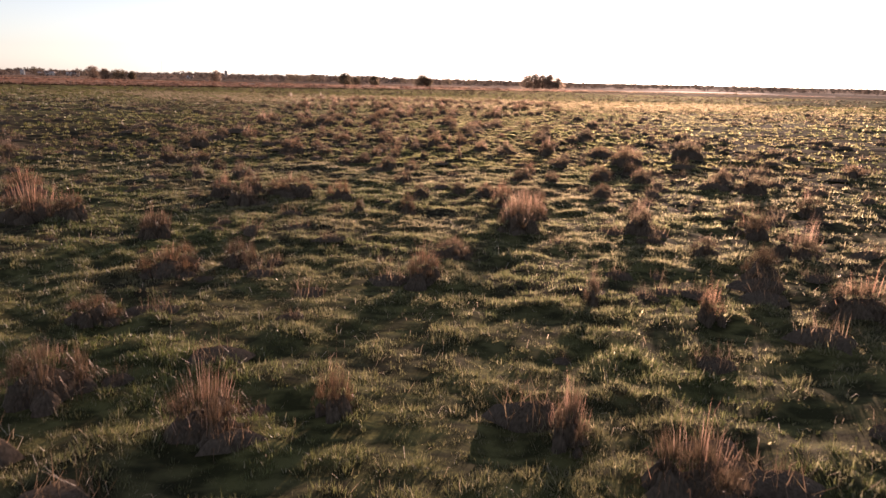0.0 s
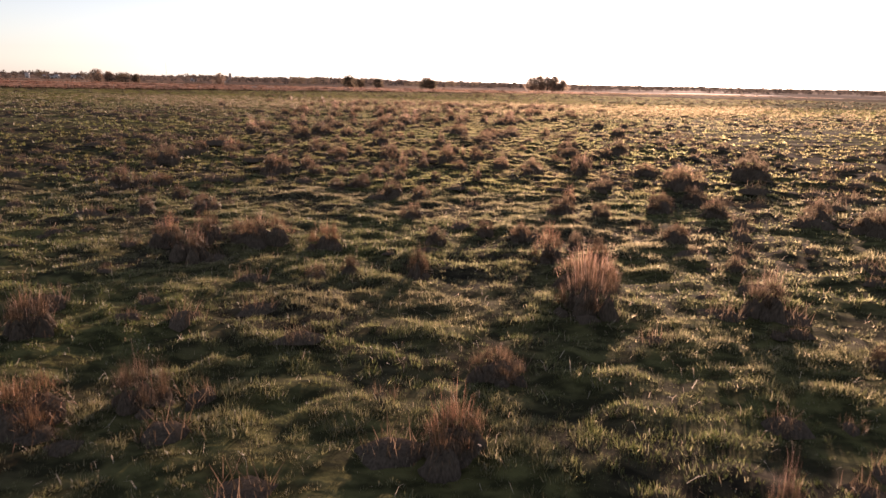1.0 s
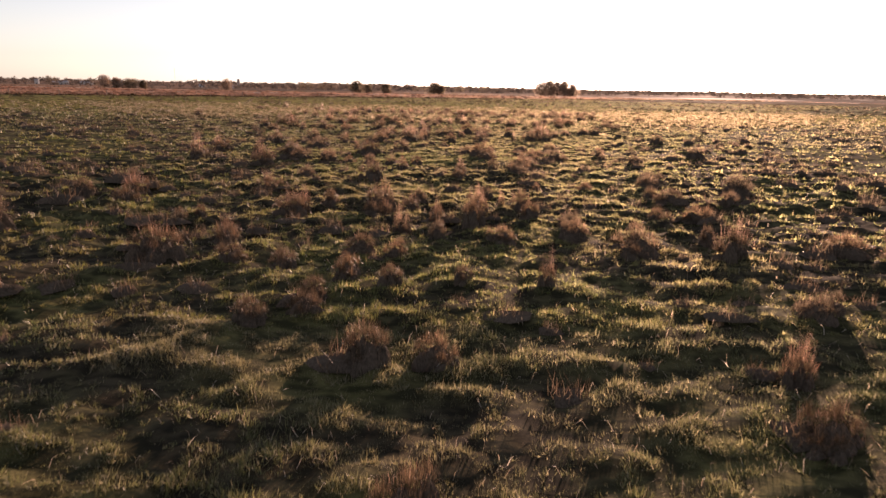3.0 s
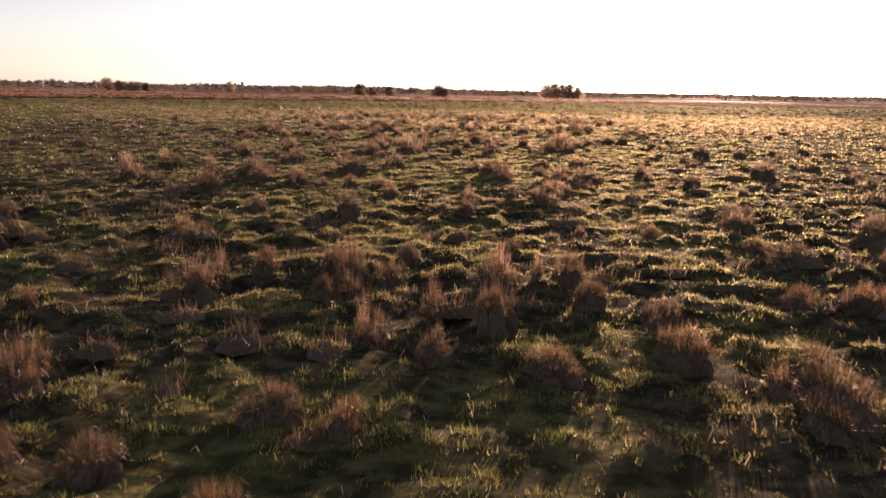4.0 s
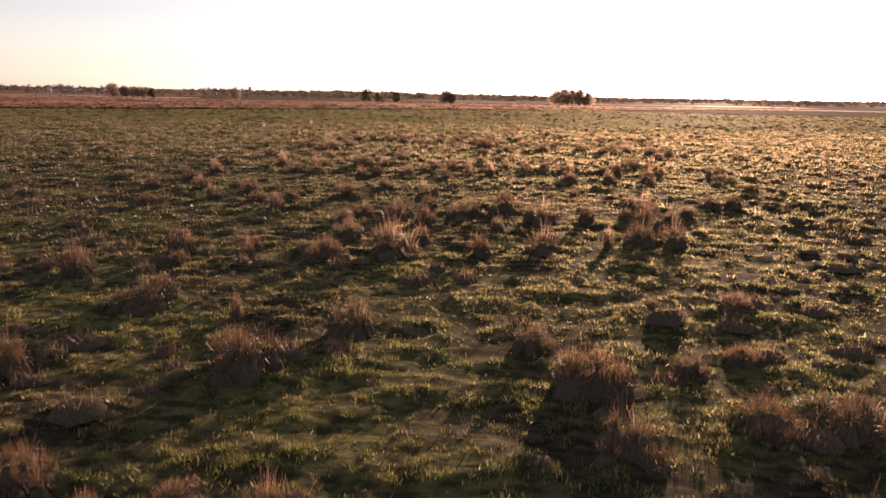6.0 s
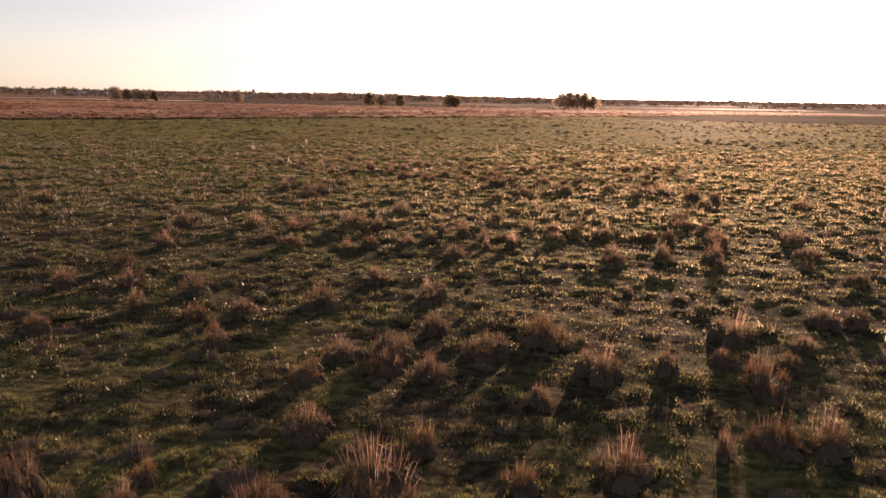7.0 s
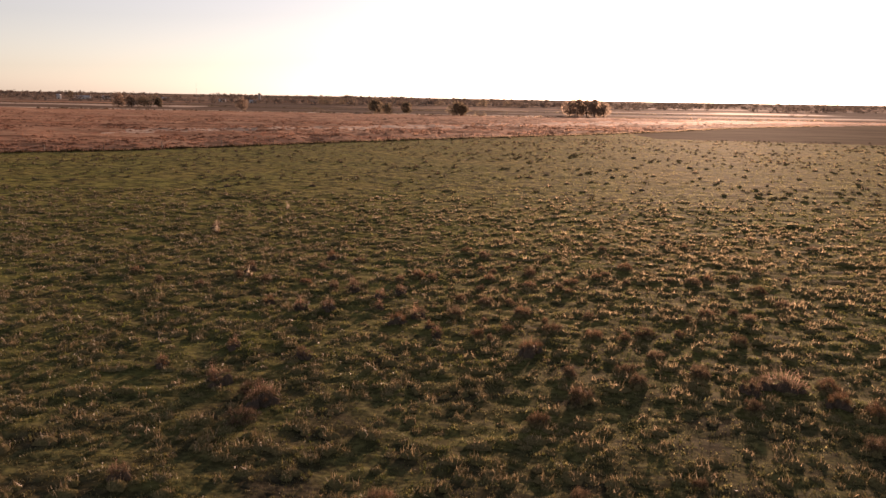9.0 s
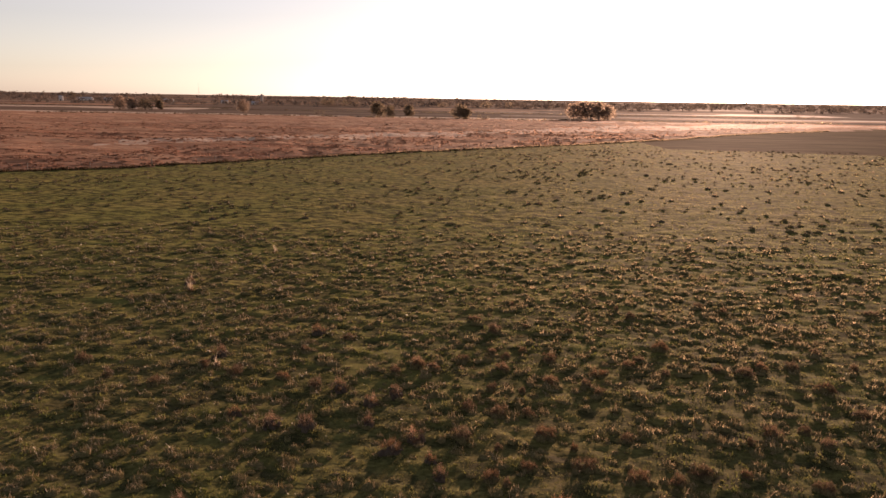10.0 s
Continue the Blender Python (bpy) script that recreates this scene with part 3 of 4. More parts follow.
STALKY_B = [
    (2.71, 22.01, 0.37), (-10.30, 22.70, 0.70), (-6.39, 23.08, 0.71), (1.04, 24.24, 0.28), (-3.72, 25.29, 0.77), (3.69, 25.80, 0.68),
    (-3.18, 26.27, 0.60), (-7.06, 26.87, 1.05), (-0.81, 27.19, 0.34), (0.28, 27.54, 0.41), (-0.27, 27.86, 0.37), (-2.71, 28.38, 0.62),
    (-1.20, 28.57, 0.33), (-2.63, 28.83, 0.35), (-0.78, 28.95, 0.52), (0.42, 28.96, 0.48), (-1.22, 29.06, 0.50), (1.19, 29.12, 0.41),
    (0.86, 29.14, 0.18), (-1.45, 29.44, 0.57), (-6.39, 30.49, 0.68), (-3.80, 30.86, 0.63), (-1.92, 32.94, 0.63), (0.19, 33.91, 0.36),
    (1.05, 35.13, 0.34), (-1.36, 35.41, 0.43),
]
STALKY_C = [
    (-5.17, 35.61, 0.67), (-3.67, 36.61, 0.40), (-1.79, 36.97, 0.33), (-3.60, 37.11, 0.55), (-7.60, 37.32, 0.94), (-6.03, 38.27, 0.59),
    (-5.21, 39.29, 0.54), (-7.70, 39.70, 0.64), (-1.76, 40.79, 0.68), (-3.39, 41.27, 0.28), (-6.64, 43.14, 0.69), (-2.90, 44.70, 0.72),
    (-4.33, 44.70, 0.35), (-5.63, 44.97, 0.69), (-1.71, 45.13, 1.32), (-4.33, 45.29, 0.29), (-0.06, 45.29, 0.47), (1.21, 45.71, 0.75),
    (-1.23, 46.12, 0.44), (2.60, 46.27, 0.32), (-2.73, 46.46, 0.73), (3.28, 46.47, 0.66), (3.98, 46.52, 0.77), (0.44, 47.59, 0.42),
    (3.90, 48.30, 0.88), (-1.25, 48.48, 0.64),
]
STALKY_D = [
    (-1.98, 48.58, 0.78), (1.49, 48.58, 0.84), (2.60, 48.88, 0.44), (-2.81, 49.13, 0.58), (-5.06, 49.47, 0.52), (0.72, 50.20, 1.00),
    (4.33, 50.57, 0.92), (-1.26, 50.74, 0.60), (-7.46, 51.56, 0.51), (-3.69, 51.94, 0.84), (-6.72, 52.64, 0.80), (-1.48, 52.74, 0.87),
    (-9.79, 52.90, 0.58), (-8.32, 53.07, 0.71), (-2.82, 53.94, 0.54), (-0.97, 56.66, 0.64), (6.21, 57.03, 0.75), (3.45, 57.04, 0.70),
    (-9.31, 57.17, 0.65), (-4.05, 57.18, 0.45), (4.92, 57.39, 0.49), (-0.08, 57.92, 0.35), (-3.49, 57.95, 0.59), (0.66, 58.01, 0.50),
    (-2.39, 58.12, 0.65), (-6.70, 58.42, 0.64),
]
STALKY_E = [
    (0.76, 58.43, 0.39), (-1.74, 58.88, 0.37), (-0.12, 59.09, 0.50), (-0.78, 59.82, 0.65), (-1.42, 60.11, 0.53), (-6.26, 60.14, 0.69),
    (-10.15, 60.43, 0.77), (-7.71, 60.45, 0.87), (-3.56, 60.54, 0.55), (3.12, 61.14, 0.43), (-11.39, 62.62, 0.43), (-9.35, 64.42, 0.54),
    (-17.50, 64.80, 0.80), (-7.30, 68.89, 1.15), (9.73, 69.78, 0.75), (-9.18, 70.09, 0.89), (7.50, 70.58, 0.78), (8.67, 71.06, 1.54),
    (-11.48, 71.39, 0.58), (-7.04, 72.60, 0.61), (-9.65, 73.13, 0.60), (0.86, 73.56, 1.06), (-2.50, 75.20, 0.51), (-2.88, 76.10, 0.47),
    (-4.20, 76.70, 0.83), (-3.50, 77.50, 0.83),
]
STALKY_F = [
    (-7.30, 78.00, 0.83), (-8.50, 78.10, 0.78), (-5.20, 78.60, 0.50), (-10.10, 78.90, 0.51), (-5.30, 80.00, 0.63), (-4.50, 81.10, 0.83),
    (-6.80, 81.40, 0.83), (-12.70, 84.60, 0.83), (-9.20, 88.10, 0.83), (-19.00, 96.50, 0.78),
]
DENSE_A = [
    (-2.26, 9.91, 0.69), (-2.58, 11.35, 0.54), (-2.55, 13.00, 0.82), (4.27, 13.17, 0.65), (0.70, 13.86, 0.43), (3.94, 14.10, 0.39),
    (-1.20, 16.47, 0.33), (-0.84, 16.73, 0.30), (3.92, 17.19, 0.33), (2.20, 17.35, 0.36), (-2.31, 18.19, 0.92), (2.12, 18.25, 0.31),
    (0.15, 18.31, 0.34), (2.49, 18.49, 0.20), (1.41, 18.78, 0.40), (3.71, 18.78, 0.49), (0.87, 19.05, 0.39), (7.00, 19.50, 0.63),
    (-0.27, 20.16, 0.44), (-4.69, 20.17, 0.45), (-3.87, 20.53, 0.59), (3.05, 20.57, 0.43), (6.80, 20.60, 0.68), (5.07, 20.83, 0.56),
    (2.43, 20.99, 0.51), (4.33, 21.46, 0.74),
]
DENSE_B = [
    (-4.77, 21.86, 0.43), (-0.74, 22.10, 0.55), (-0.15, 22.19, 0.40), (10.90, 22.50, 0.85), (5.35, 22.57, 0.47), (-1.95, 23.08, 0.53),
    (-5.64, 23.14, 0.50), (-1.51, 23.33, 0.45), (3.65, 23.47, 0.52), (-1.48, 23.77, 0.35), (5.58, 24.05, 1.05), (-0.72, 24.28, 0.37),
    (0.09, 24.32, 0.27), (-1.25, 24.57, 0.50), (-2.16, 25.19, 0.44), (-2.75, 25.22, 0.51), (-0.76, 25.60, 0.39), (7.87, 25.68, 1.13),
    (-1.23, 25.76, 0.41), (5.95, 25.88, 0.60), (2.51, 26.10, 0.90), (5.39, 26.16, 0.72), (0.71, 26.57, 0.44), (3.68, 26.66, 0.36),
    (-0.24, 26.87, 0.43), (1.82, 26.96, 0.62),
]
DENSE_C = [
    (-4.42, 27.78, 0.28), (-4.13, 27.82, 0.28), (1.86, 27.84, 0.51), (1.26, 28.19, 0.45), (-1.39, 28.34, 0.40), (4.10, 28.46, 0.56),
    (3.50, 28.49, 0.44), (-2.24, 29.26, 0.44), (-6.13, 29.51, 0.59), (5.24, 29.78, 0.44), (-0.66, 30.06, 0.34), (-7.20, 30.10, 0.63),
    (4.25, 30.24, 0.62), (0.60, 30.24, 0.36), (4.07, 30.86, 0.46), (6.06, 31.47, 0.93), (2.86, 31.76, 0.38), (1.82, 31.89, 0.21),
    (2.97, 32.04, 0.33), (-7.37, 32.55, 0.58), (4.47, 32.67, 0.64), (4.70, 33.36, 0.71), (-3.53, 33.38, 0.59), (0.11, 33.45, 0.43),
    (-5.78, 33.71, 0.34), (1.78, 34.52, 0.70),
]
DENSE_D = [
    (1.79, 35.22, 0.76), (1.65, 35.71, 0.34), (2.07, 36.01, 0.66), (-1.06, 36.72, 0.40), (-3.01, 36.77, 0.46), (-2.41, 36.88, 0.53),
    (-4.52, 37.13, 0.74), (-4.89, 37.80, 1.06), (1.08, 37.84, 0.71), (5.53, 38.03, 0.47), (2.44, 38.39, 0.78), (3.26, 38.41, 0.93),
    (4.79, 38.88, 0.36), (1.00, 39.16, 1.00), (-2.80, 39.49, 0.99), (2.21, 39.76, 0.47), (4.89, 39.90, 0.53), (8.23, 40.14, 0.85),
    (2.89, 40.19, 0.50), (0.53, 40.44, 0.57), (-4.79, 41.69, 0.93), (3.58, 42.10, 0.60), (-5.31, 44.10, 0.47), (8.70, 46.30, 0.81),
    (-3.15, 48.17, 0.73), (4.75, 49.32, 0.54),
]
DENSE_E = [
    (3.70, 49.41, 0.52), (-1.99, 49.42, 0.98), (-0.33, 49.51, 0.89), (-8.60, 50.00, 0.67), (5.42, 50.15, 0.58), (-6.05, 50.96, 0.59),
    (-5.19, 51.42, 0.72), (7.13, 51.62, 0.60), (6.58, 51.77, 0.79), (3.06, 53.39, 0.40), (-9.30, 54.70, 0.75), (8.92, 54.77, 0.65),
    (6.09, 56.18, 0.49), (3.32, 56.23, 0.78), (4.85, 56.81, 0.57), (9.10, 57.55, 0.73), (-5.76, 57.65, 0.95), (2.09, 59.14, 0.64),
    (0.31, 59.22, 0.38), (7.13, 59.31, 0.72), (-10.18, 59.34, 0.59), (5.62, 59.38, 0.69), (0.59, 59.40, 0.38), (9.60, 59.70, 0.83),
    (5.23, 60.02, 0.57), (3.78, 60.21, 0.62),
]
DENSE_F = [
    (2.91, 60.28, 0.55), (-4.45, 60.64, 0.97), (2.27, 60.96, 0.64), (7.26, 61.01, 0.62), (1.41, 61.05, 0.49), (6.86, 61.89, 0.73),
    (0.43, 62.37, 0.67), (7.18, 63.23, 0.72), (-3.09, 63.63, 0.96), (1.23, 64.32, 0.58), (4.15, 65.07, 0.44), (9.36, 67.15, 0.82),
    (-7.55, 67.59, 0.99), (13.60, 67.60, 0.83), (0.65, 68.08, 0.76), (10.50, 69.20, 0.83), (6.99, 69.22, 0.64), (-7.90, 69.50, 0.83),
    (2.05, 69.67, 0.99), (4.07, 70.90, 0.71), (10.05, 70.97, 0.98), (2.05, 71.61, 0.63), (6.33, 71.83, 0.95), (3.92, 72.00, 0.74),
    (5.30, 73.55, 0.60), (-0.50, 74.90, 0.34),
]
DENSE_G = [
    (-1.00, 75.20, 0.63), (8.90, 75.30, 0.67), (4.64, 75.44, 0.64), (3.50, 75.50, 0.80), (6.80, 75.80, 0.41), (0.20, 75.80, 0.58),
    (5.50, 76.00, 0.83), (2.00, 76.10, 0.83), (-0.70, 77.10, 0.37), (1.80, 77.30, 0.37), (-1.90, 77.80, 0.83), (10.30, 78.00, 0.64),
    (7.80, 78.00, 0.39), (0.90, 78.00, 0.83), (3.70, 78.10, 0.52), (8.80, 78.70, 0.78), (10.00, 79.00, 0.53), (-0.60, 79.70, 0.83),
    (0.50, 79.80, 0.56), (-1.70, 80.10, 0.70), (12.80, 80.50, 0.83), (-14.20, 81.40, 0.61), (-7.80, 81.60, 0.76), (3.40, 81.80, 0.52),
    (0.40, 81.80, 0.45), (-0.80, 81.90, 0.53),
]
DENSE_H = [
    (-16.50, 82.10, 0.63), (-9.30, 82.40, 0.63), (3.00, 82.50, 0.54), (1.60, 82.70, 0.69), (12.60, 82.80, 0.83), (-11.40, 82.80, 0.79),
    (-12.90, 83.30, 0.65), (-4.80, 83.40, 0.64), (-18.30, 83.50, 0.81), (3.80, 83.80, 0.73), (-3.20, 83.80, 0.65), (6.60, 84.10, 0.56),
    (-0.30, 84.10, 0.74), (-3.90, 84.10, 0.81), (10.00, 84.30, 0.81), (8.90, 84.60, 0.41), (5.20, 84.90, 0.58), (-2.00, 84.90, 0.58),
    (11.00, 85.10, 0.66), (12.30, 85.20, 0.83), (1.80, 85.30, 0.76), (15.10, 85.40, 0.50), (-0.10, 85.50, 0.59), (5.80, 85.60, 0.51),
    (-9.20, 85.70, 0.52), (-0.70, 86.10, 0.44),
]
DENSE_I = [
    (0.70, 86.20, 0.44), (14.20, 87.10, 0.62), (7.20, 87.20, 0.80), (-7.50, 87.40, 0.73), (-0.50, 88.90, 0.83), (3.20, 89.30, 0.47),
    (1.10, 90.00, 0.39), (-1.50, 90.70, 0.59), (6.80, 92.00, 0.72), (6.40, 93.50, 0.43), (12.30, 93.50, 0.53), (20.40, 93.80, 0.63),
    (0.60, 94.00, 0.43), (11.20, 94.50, 0.54), (17.50, 96.30, 0.45),
]

KINDS = {"stalky": [tussock(s, True) for s in range(5)], "dense": [tussock(s + 20, False) for s in range(4)], "shaggy": [tussock(s + 40, False, True) for s in range(4)]}
used = {"stalky": 0, "dense": 0, "shaggy": 0}
chance = random.Random(11)
for stalky, places in ((True, STALKY_A + STALKY_B + STALKY_C + STALKY_D + STALKY_E + STALKY_F), (False, DENSE_A + DENSE_B + DENSE_C + DENSE_D + DENSE_E + DENSE_F + DENSE_G + DENSE_H + DENSE_I)):
    for x, y, across in places:
        sort = "stalky" if stalky else "shaggy" if y > 54 else "dense"
        kinds, n = KINDS[sort], used[sort]
        used[sort] += 1
        k = kinds[n % len(kinds)]
        size = across / 1.1
        tall = (min(1.15, 0.5 + 0.55 * across) if stalky else (0.12 + 0.26 * across) / (0.29 if sort == "shaggy" else 0.39)) * chance.uniform(0.85, 1.15)
        squash = chance.uniform(0.8, 1.3)
        m = pose(x, y, float(land(x, y)) - 0.03, 0, 0, chance.uniform(0, 360)) @ Matrix.Diagonal((size * squash, size / squash, tall, 1))
        if n < len(kinds):
            k.matrix_basis = m
            made = k
        else:
            made = copy_thing(k, Matrix.LocRotScale(m.translation, m.to_quaternion(), None))
            made.scale = m.to_scale()
        if across > 0.9:
            tagged(made, "large shaggy tussock topped with dry pinkish stalks" if stalky else "large dark tussock with a thin dry fringe")
        elif across < 0.45:
            tagged(made, "small tuft of dry pinkish grass stalks" if stalky else "small shaggy brown tussock in short green turf" if sort == "shaggy" else "small dark tussock with short dry tips")



# ---- tall weeds ----
def dry_weed(x, y, height, seed):
    """A bleached weed: stiff stalks from one root with a tuft of dead leaves at the foot."""
    thing = new("dry_weed")
    thing.matrix_basis = pose(x, y, float(land(x, y)) - 0.02, 0, 0, 70 * seed)
    part("stalks", arcs(40, 0.12, 0.05, height, 0.022, 0.8, STRAW, "stalks", seed + 300), thing, "stiff bleached stalks", "stuff")
    part("leaves", arcs(60, 0.22, 0.08, 0.4 * height, 0.03, 1.1, TUSSOCK_LEAF, "leaves", seed + 310), thing, "", "stuff")
    return tagged(thing, "pale bleached weed standing in the green pasture", "weed", "bleached weeds in the pasture")


for k, (x, y, height) in enumerate([(-16.5, 106.0, 0.75), (-18.4, 95.0, 0.8), (-12.4, 83.3, 0.5)]):
    dry_weed(x, y, height, k)


# ---- loose straw ----
def straws(name, label, x, y, length, width, material):
    """Dry stems that lean, kink and curl over at the tip."""
    n = len(x)
    z = land(x, y)
    a, lean = rng.uniform(0, 2 * math.pi, n), rng.uniform(0.1, 1.1, n)
    turn = a + rng.normal(0, 0.9, n)
    p0 = np.stack([x, y, z], 1)
    p1 = p0 + np.stack([np.cos(a) * np.sin(lean) * length * 0.6, np.sin(a) * np.sin(lean) * length * 0.6, np.cos(lean) * length * 0.6], 1)
    bend = lean + rng.uniform(0.3, 1.6, n)
    p2 = p1 + np.stack([np.cos(turn) * np.sin(bend) * length * 0.4, np.sin(turn) * np.sin(bend) * length * 0.4, np.cos(bend) * length * 0.4], 1)
    b = rng.uniform(0, math.pi, n)
    w = np.stack([np.cos(b), np.sin(b), 0 * b], 1) * (width / 2)[:, None]
    v = np.stack([p0 - w, p0 + w, p1 + w * 0.8, p1 - w * 0.8, p2], 1)
    k = 5 * np.arange(n)[:, None]
    f = np.concatenate([k + [[0, 1, 2]], k + [[0, 2, 3]], k + [[3, 2, 4]]])
    return tagged(new(name, mesh_of(name, v.reshape(-1, 3), f, [material])), label, "grass", kind="stuff")


x, y = scatter(-9, 9, 8, 44, lambda x, y: 26 * np.minimum(1, 5 / nearest(x, y)) ** 1.5 * (0.3 + 1.2 * vnoise(x / 1.3, y / 1.1, 61)))
straws("dry_straw", "bent pale straws lying in the grass", x, y, rng.uniform(0.04, 0.15, len(x)), rng.uniform(0.002, 0.0042, len(x)), STRAW)


# ---- small clumps and the dry field ----
def clumps(name, label, x, y, size, leaves, material, lean=0.7, slim=0.16):
    """Small tufts, several pointed leaves each."""
    n = len(x)
    tx, ty, ts = np.repeat(x, leaves), np.repeat(y, leaves), np.repeat(size, leaves)
    a, r = rng.uniform(0, 2 * math.pi, n * leaves), np.sqrt(rng.uniform(0, 1, n * leaves)) * 0.5 * ts
    tx, ty = tx + np.cos(a) * r, ty + np.sin(a) * r
    tall = ts * rng.uniform(0.35, 0.9, len(tx)) * (1.15 - 0.8 * r / (ts + 1e-6))
    return tagged(new(name, blades(tx, ty, land(tx, ty) - 0.02, tall, ts * slim, lean, name, material)), label, "grass", kind="stuff")


def domes(name, label, x, y, size, leaves, slim, core=THATCH, leaf=TUSSOCK_LEAF):
    """Small humped clumps: a dark dome each with a fringe of leaves on top."""
    n, k = len(x), 6
    a = np.arange(k) / k * 2 * math.pi + rng.uniform(0, 1, (n, 1))
    wob = rng.uniform(0.6, 1.35, (n, k))
    z = land(x, y)
    tall = size * rng.uniform(0.12, 0.3, n)
    v = np.empty((n, 2 * k + 1, 3))
    long = 1 + rng.uniform(-0.35, 0.6, (n, 1))
    for ring, r, up in ((0, 0.5, -0.1), (1, 0.36, 0.62)):
        v[:, ring * k:ring * k + k, 0] = x[:, None] + np.cos(a) * wob * r * size[:, None] * long
        v[:, ring * k:ring * k + k, 1] = y[:, None] + np.sin(a) * wob * r * size[:, None]
        v[:, ring * k:ring * k + k, 2] = z[:, None] + up * tall[:, None] * (1 if ring == 0 else rng.uniform(0.8, 1.2, (n, k)))
    v[:, 2 * k] = np.stack([x, y, z + tall], 1)
    f = []
    for i in range(k):
        j = (i + 1) % k
        f += [(i, j, k + j), (i, k + j, k + i), (k + i, k + j, 2 * k)]
    faces = (np.arange(n)[:, None, None] * (2 * k + 1) + np.array(f)[None]).reshape(-1, 3)
    tagged(new(name, mesh_of(name, v.reshape(-1, 3), faces, [core], soft=True)), label, "grass", kind="stuff")
    tx, ty, ts, tt = np.repeat(x, leaves), np.repeat(y, leaves), np.repeat(size, leaves), np.repeat(tall, leaves)
    a, r = rng.uniform(0, 2 * math.pi, len(tx)), np.sqrt(rng.uniform(0, 1, len(tx)))
    bx, by = tx + np.cos(a) * r * 0.46 * ts, ty + np.sin(a) * r * 0.46 * ts
    bz = np.repeat(z, leaves) + tt * np.interp(r, [0, 0.8, 1], [0.9, 0.6, 0.0])
    tagged(new(name, blades(bx, by, bz, ts * rng.uniform(0.15, 0.55, len(tx)), ts * slim, 0.9, name, leaf)), "fine dry leaves on " + label, "grass", kind="stuff")


def tuft_density(x, y):
    patchy = smooth(0.42, 0.7, vnoise(x / 7, y / 6, 21))
    band = np.exp(-(((x - 8 - 0.1 * (y - 80)) / 14) ** 2 + ((y - 82) / 14) ** 2))
    return (0.05 + 0.2 * patchy + 0.2 * band) * (beyond(x, y) < -1) * (np.abs(x) < 6 + 0.72 * np.maximum(y - 5, 0))


def seen_side(x, y):
    """Within the drone's sight from the start of its flight."""
    return (np.abs(x) < 5 + 0.68 * np.maximum(y - 5, 0)) & (beyond(x, y) < -1)


x, y = scatter(-12, 12, 8, 46, lambda x, y: (0.5 + 0.5 * smooth(1, 4, np.abs(x))) * seen_side(x, y))
domes("grass_clumps", "small dark clumps in the turf", x, y, rng.uniform(0.14, 0.5, len(x)), 60, 0.018)
x, y = scatter(-40, 40, 22, 62, lambda x, y: 0.32 * seen_side(x, y) * (np.abs(x) > 7) * (0.4 + 1.2 * smooth(0.4, 0.7, vnoise(x / 5, y / 4, 22))))
domes("grass_clumps", "brown clumps strewn over the pasture", x, y, rng.uniform(0.2, 0.6, len(x)), 26, 0.035)
x, y = scatter(-75, 85, 50, 118, lambda x, y: (0.35 + 2.0 * tuft_density(x, y)) * seen_side(x, y) * (1 - 0.75 * smooth(88, 112, y)) * (0.4 + 0.6 * smooth(52, 64, y)))
domes("grass_clumps", "small clumps dotted over the open pasture", x, y, rng.uniform(0.2, 0.5, len(x)) * rng.uniform(0.7, 1.25, len(x)), 26, 0.035, TUFT_CORE, LIT_RIM)


def hummocky(x, y):
    return 2.2 * (0.5 + smooth(0.3, 0.6, vnoise(x / 3.1, y / 2.3, 25))) * (np.abs(x) < 6 + 0.66 * np.maximum(y - 40, 0)) * (1 - 0.6 * smooth(92, 116, y))


x, y = scatter(-24, 24, 42, 60, lambda x, y: 0.75 * hummocky(x, y) * smooth(40, 50, y))
domes("turf_hummocks", "low dark humps in the grazed turf", x, y, rng.uniform(0.16, 0.36, len(x)) * rng.uniform(0.7, 1.2, len(x)), 50, 0.02, THATCH, OPEN_TURF)
x, y = scatter(-52, 52, 60, 116, hummocky)
domes("turf_hummocks", "low green humps in the grazed turf", x, y, rng.uniform(0.2, 0.5, len(x)) * rng.uniform(0.7, 1.2, len(x)), 20, 0.04, TUFT_CORE, LIT_RIM)
x, y = scatter(-110, 110, 100, 235, lambda x, y: 0.16 * (0.3 + smooth(0.35, 0.65, vnoise(x / 9, y / 8, 26))) * (beyond(x, y) < -3) * (np.abs(x) < 8 + 0.6 * y) * smooth(98, 118, y))
domes("grass_clumps", "low brown clumps over the far pasture", x, y, rng.uniform(0.25, 0.7, len(x)), 12, 0.09, TUFT_CORE, SHADED_LEAF)
x, y = scatter(-120, 170, 118, 290, lambda x, y: (0.012 + 0.05 * smooth(0.4, 0.65, vnoise(x / 30, y / 22, 24)) * smooth(-20, 20, x)) * (beyond(x, y) < -2) * (zone(x, y) == 0))
domes("grass_clumps", "scattered dark clumps on far pasture", x, y, rng.uniform(0.3, 0.75, len(x)), 12, 0.1, THATCH, WEEDS)
x = rng.uniform(-260, 170, 6500)
y = np.interp(x, EDGE_X, EDGE_Y) + rng.normal(0, 0.55, len(x))
clumps("fence_weeds", "dark rank weeds along the old fence", x, y, rng.uniform(0.35, 0.8, len(x)), 5, WEEDS, slim=0.4)
x, y = scatter(-330, 330, 60, 330, lambda x, y: (0.06 + 1.6 * smooth(0.5, 0.7, vnoise(x / 16, y / 5, 41))) * (zone(x, y) == 1) * (np.abs(x + 10) < 10 + 0.7 * (y - 40)))
